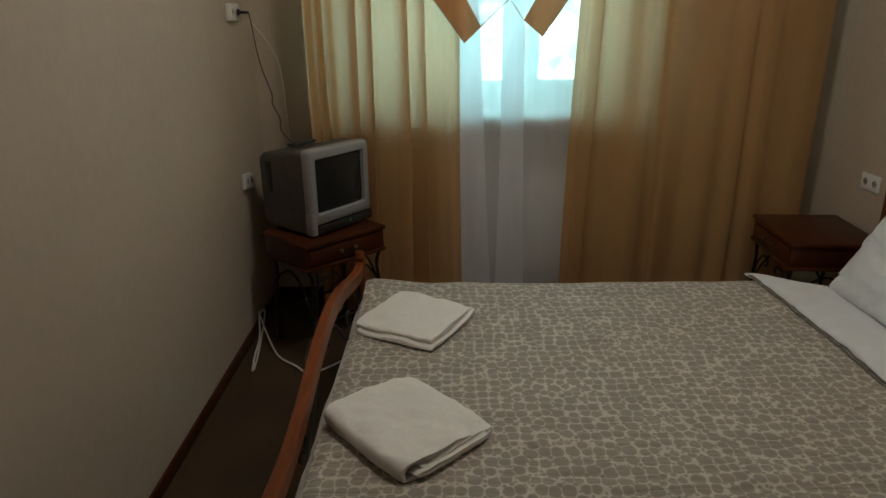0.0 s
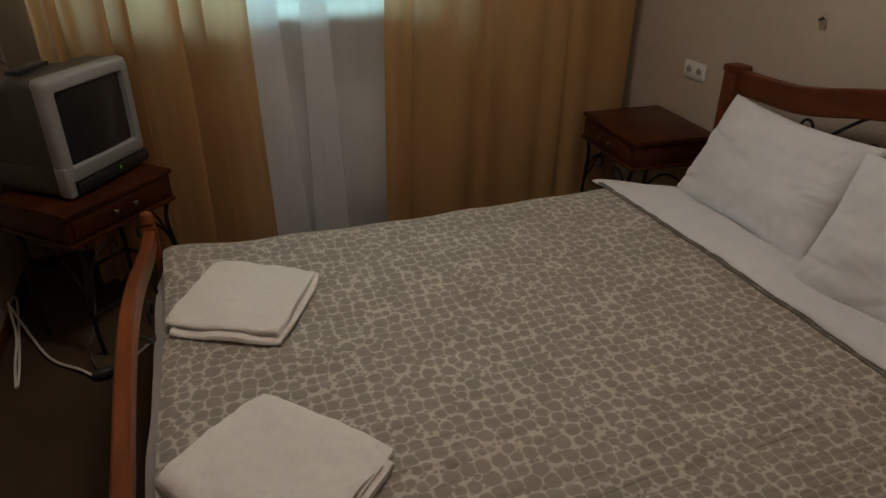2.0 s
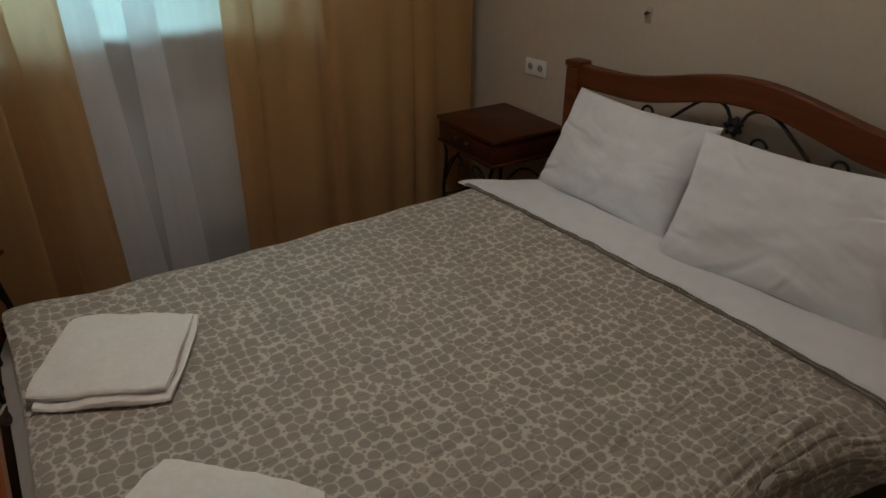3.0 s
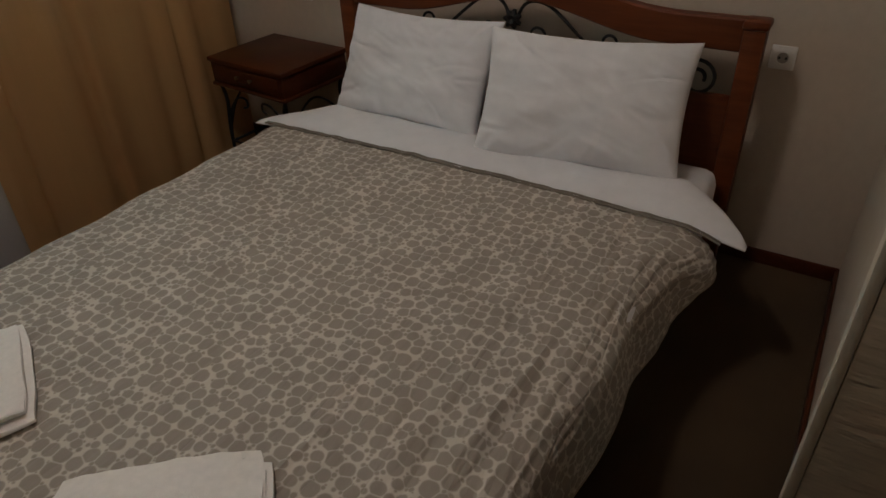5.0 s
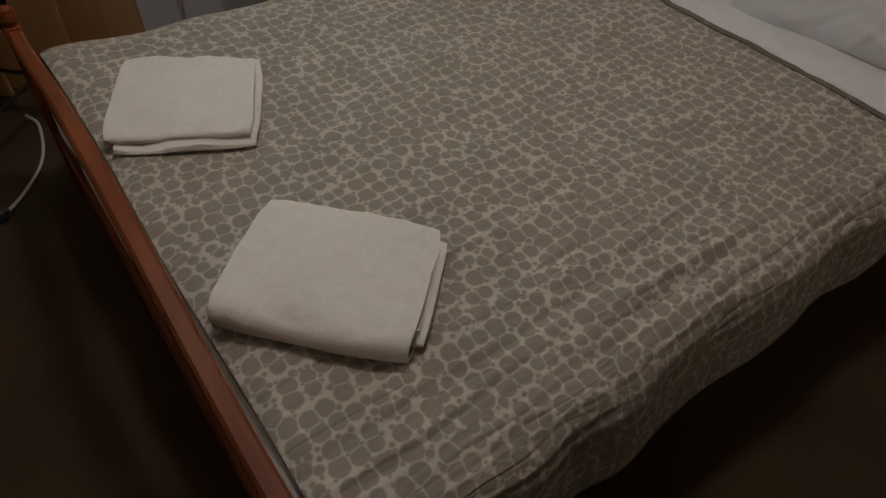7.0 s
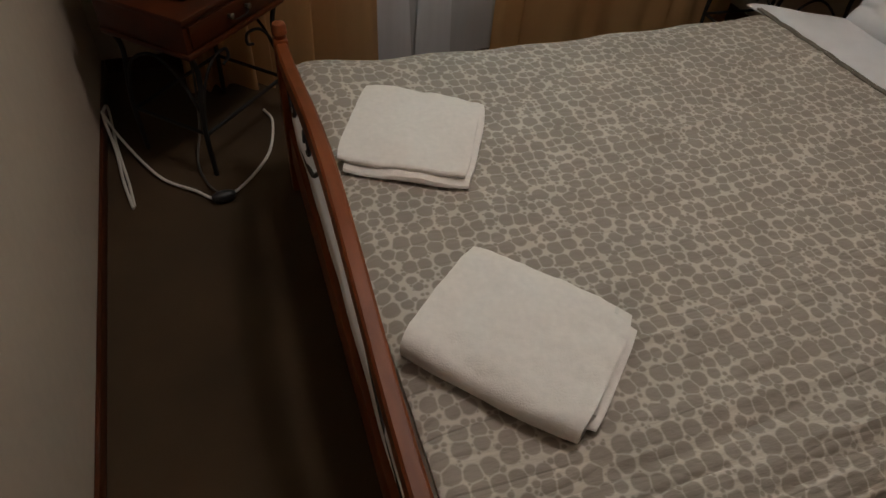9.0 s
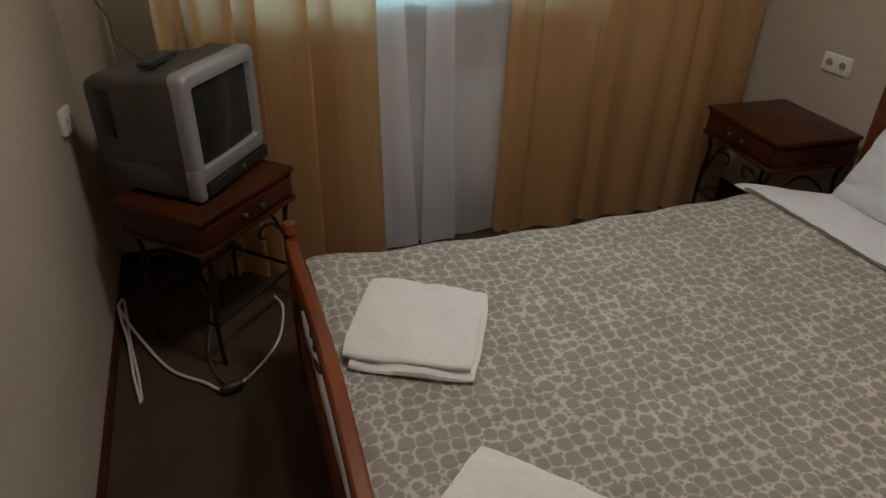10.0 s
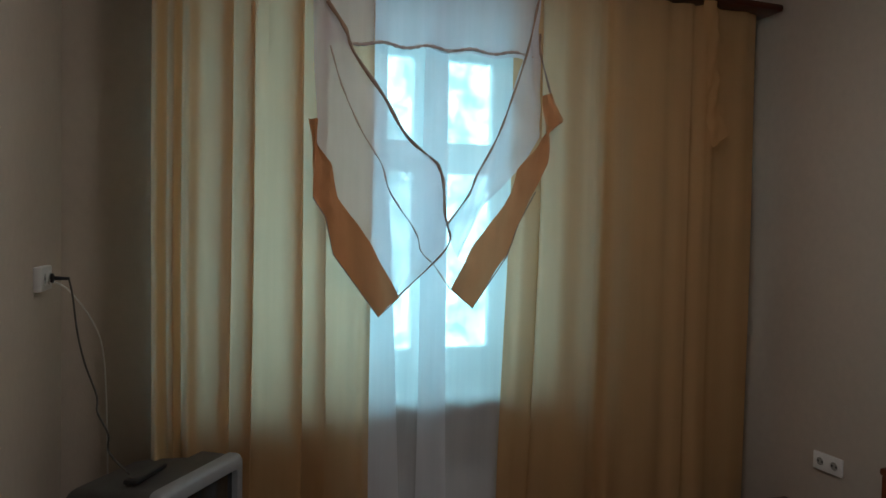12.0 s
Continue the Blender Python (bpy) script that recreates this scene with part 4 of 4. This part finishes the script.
part("button_pad", boxes((-0.07, 0.06, -0.017, 0.017, 0.015, 0.0172), bevel=0.001), GREYCASE, adp)


# ---- sockets ----
def socket(label, m, width=0.151, deep=0.012, outlets=(-0.036, 0.036)):
    """One or two outlets: plate in the x-z plane, facing -y."""
    ob = thing("wall_socket", label, "wall socket", "wall sockets", m)
    part("plate", boxes((-width / 2, width / 2, -deep, 0, -0.041, 0.041), bevel=0.005), SOCKET, ob)
    for x in outlets:
        bm = bmesh.new()
        ring = [(x + 0.021 * math.cos(k * math.tau / 20), -deep - 0.0005, 0.021 * math.sin(k * math.tau / 20)) for k in range(21)]
        tube(bm, ring, 0.003, 6)
        part("outlet_rim", bm, SOCKET, ob)
        # flush disc; the shade of the sunken outlet is put into its grey
        part("recess", tube(bmesh.new(), [(x, -deep - 0.0004, 0), (x, -deep + 0.002, 0)], 0.019, 20), SOCKET_DEEP, ob, "round flat outlet disc in a shaded grey")
        part("contact", boxes((x - 0.014, x - 0.007, -deep - 0.0014, -deep + 0.001, -0.004, 0.004), (x + 0.007, x + 0.014, -deep - 0.0014, -deep + 0.001, -0.004, 0.004)), BLACK, ob, "dark contact holes")
    return ob


socket("white double wall socket above the bedside table", pose(XR, 3.662, 0.848, 0, 0, -90))
socket("white single wall socket beside the bed post", pose(XR, 1.488, 0.825, 0, 0, -90), 0.082, 0.012, (0.0,))
socket("white double wall socket low on the wall near the television", pose(XL, 3.91, 0.835, 0, 8, 90), deep=0.02)
socket("white double wall socket high on the wall with a black plug", pose(XL, 3.955, 1.68, 0, 0, 90), deep=0.025)
plug = thing("power_plug", "black plug with its cord in the high socket", "plug")
part("plug_body", tube(bmesh.new(), [(0.235, 3.965, 1.68), (0.242, 3.965, 1.68), (0.246, 3.965, 1.68), (0.29, 3.967, 1.678)], [0.016, 0.016, 0.007, 0.005], 10), BLACK, plug)
part("cord", tube(bmesh.new(), smooth_line([(0.288, 3.967, 1.678), (0.302, 3.95, 1.62), (0.32, 3.93, 1.50), (0.345, 3.91, 1.40), (0.385, 3.89, 1.29), (0.39, 3.87, 1.24), (0.425, 3.85, 1.17), (0.43, 3.84, 1.11), (0.50, 3.74, 1.067)]), 0.0035, 6), WIRE_GREY, plug, "thin dark cord")
aer = thing("aerial_cable", "thin white cable hanging down the wall corner", "cable")
part("cable", tube(bmesh.new(), smooth_line([(0.215, 3.99, 1.675), (0.26, 4.1, 1.63), (0.32, 4.22, 1.50), (0.352, 4.27, 1.36), (0.365, 4.275, 1.06), (0.37, 4.27, 0.70)]), 0.003, 6), WIRE_WHITE, aer)

# ---- floor cables ----
ext = thing("extension_cable", "white flex with a black inline switch on the floor", "cable")
part("flex", tube(bmesh.new(), smooth_line([(0.225, 3.80, 0.12), (0.27, 3.74, 0.03), (0.39, 3.50, 0.012), (0.507, 3.385, 0.012), (0.575, 3.32, 0.014), (0.665, 3.365, 0.012), (0.787, 3.533, 0.012), (0.835, 3.74, 0.012), (0.815, 3.84, 0.010)]), 0.0055, 8), WIRE_WHITE, ext)
part("flex", tube(bmesh.new(), smooth_line([(0.235, 3.86, 0.11), (0.225, 3.80, 0.10), (0.245, 3.70, 0.02), (0.27, 3.50, 0.008), (0.298, 3.35, 0.008)]), 0.0055, 8), WIRE_WHITE, ext)
part("flex", tube(bmesh.new(), smooth_line([(0.225, 3.80, 0.12), (0.24, 3.86, 0.10), (0.25, 3.72, 0.014), (0.285, 3.50, 0.008), (0.302, 3.36, 0.008)]), 0.005, 8), WIRE_WHITE, ext)
sw = part("inline_switch", tube(bmesh.new(), [(0.042 * math.sin(radians(a)), 0, 0.022) for a in range(-84, 85, 12)], [0.022 * math.cos(radians(a)) ** 0.7 for a in range(-84, 85, 12)], 16), BLACK, ext, "rounded black inline switch")
sw.matrix_basis = pose(0.60, 3.315, 0.001, 0, 0, 10)
part("flex", tube(bmesh.new(), smooth_line([(0.59, 3.33, 0.02), (0.55, 3.42, 0.012), (0.53, 3.55, 0.012), (0.56, 3.65, 0.10), (0.58, 3.70, 0.30), (0.57, 3.74, 0.47)]), 0.0045, 8), WIRE_GREY, ext, "thin dark cord")

# ---- lamp mounts on the wall over the headboard ----
mnt = thing("wall_lamp_mount", "black round lamp mount with a beige taper beside it on the wall", "lamp mount", "lamp mounts")
part("disc", tube(bmesh.new(), [(XR, 1.856, 1.212), (XR - 0.005, 1.856, 1.212), (XR - 0.008, 1.856, 1.212)], [0.035, 0.035, 0.028], 24), BLACK, mnt)
# short matte beige taper lying along the wall beside the disc
part("beige_taper", tube(bmesh.new(), [(XR - 0.004, 1.885, 1.220), (XR - 0.004, 1.955, 1.212)], [0.013, 0.007], 8), BEIGE, mnt, "short beige taper flat on the wall")
mnt2 = thing("wall_bracket", "small dark metal bracket bare on the wall", "bracket", "lamp mounts")
part("pin", tube(bmesh.new(), [(XR, 3.02, 1.193), (XR - 0.025, 3.012, 1.190), (XR - 0.030, 2.985, 1.197)], [0.006, 0.005, 0.003], 8), BLACK, mnt2)
# thin beige box that stands in for a pale smudge in the plaster
part("plate", boxes((XR - 0.003, XR, 2.995, 3.028, 1.150, 1.215), bevel=0.001), BEIGE, mnt2, "small pale plaster patch under the pin")
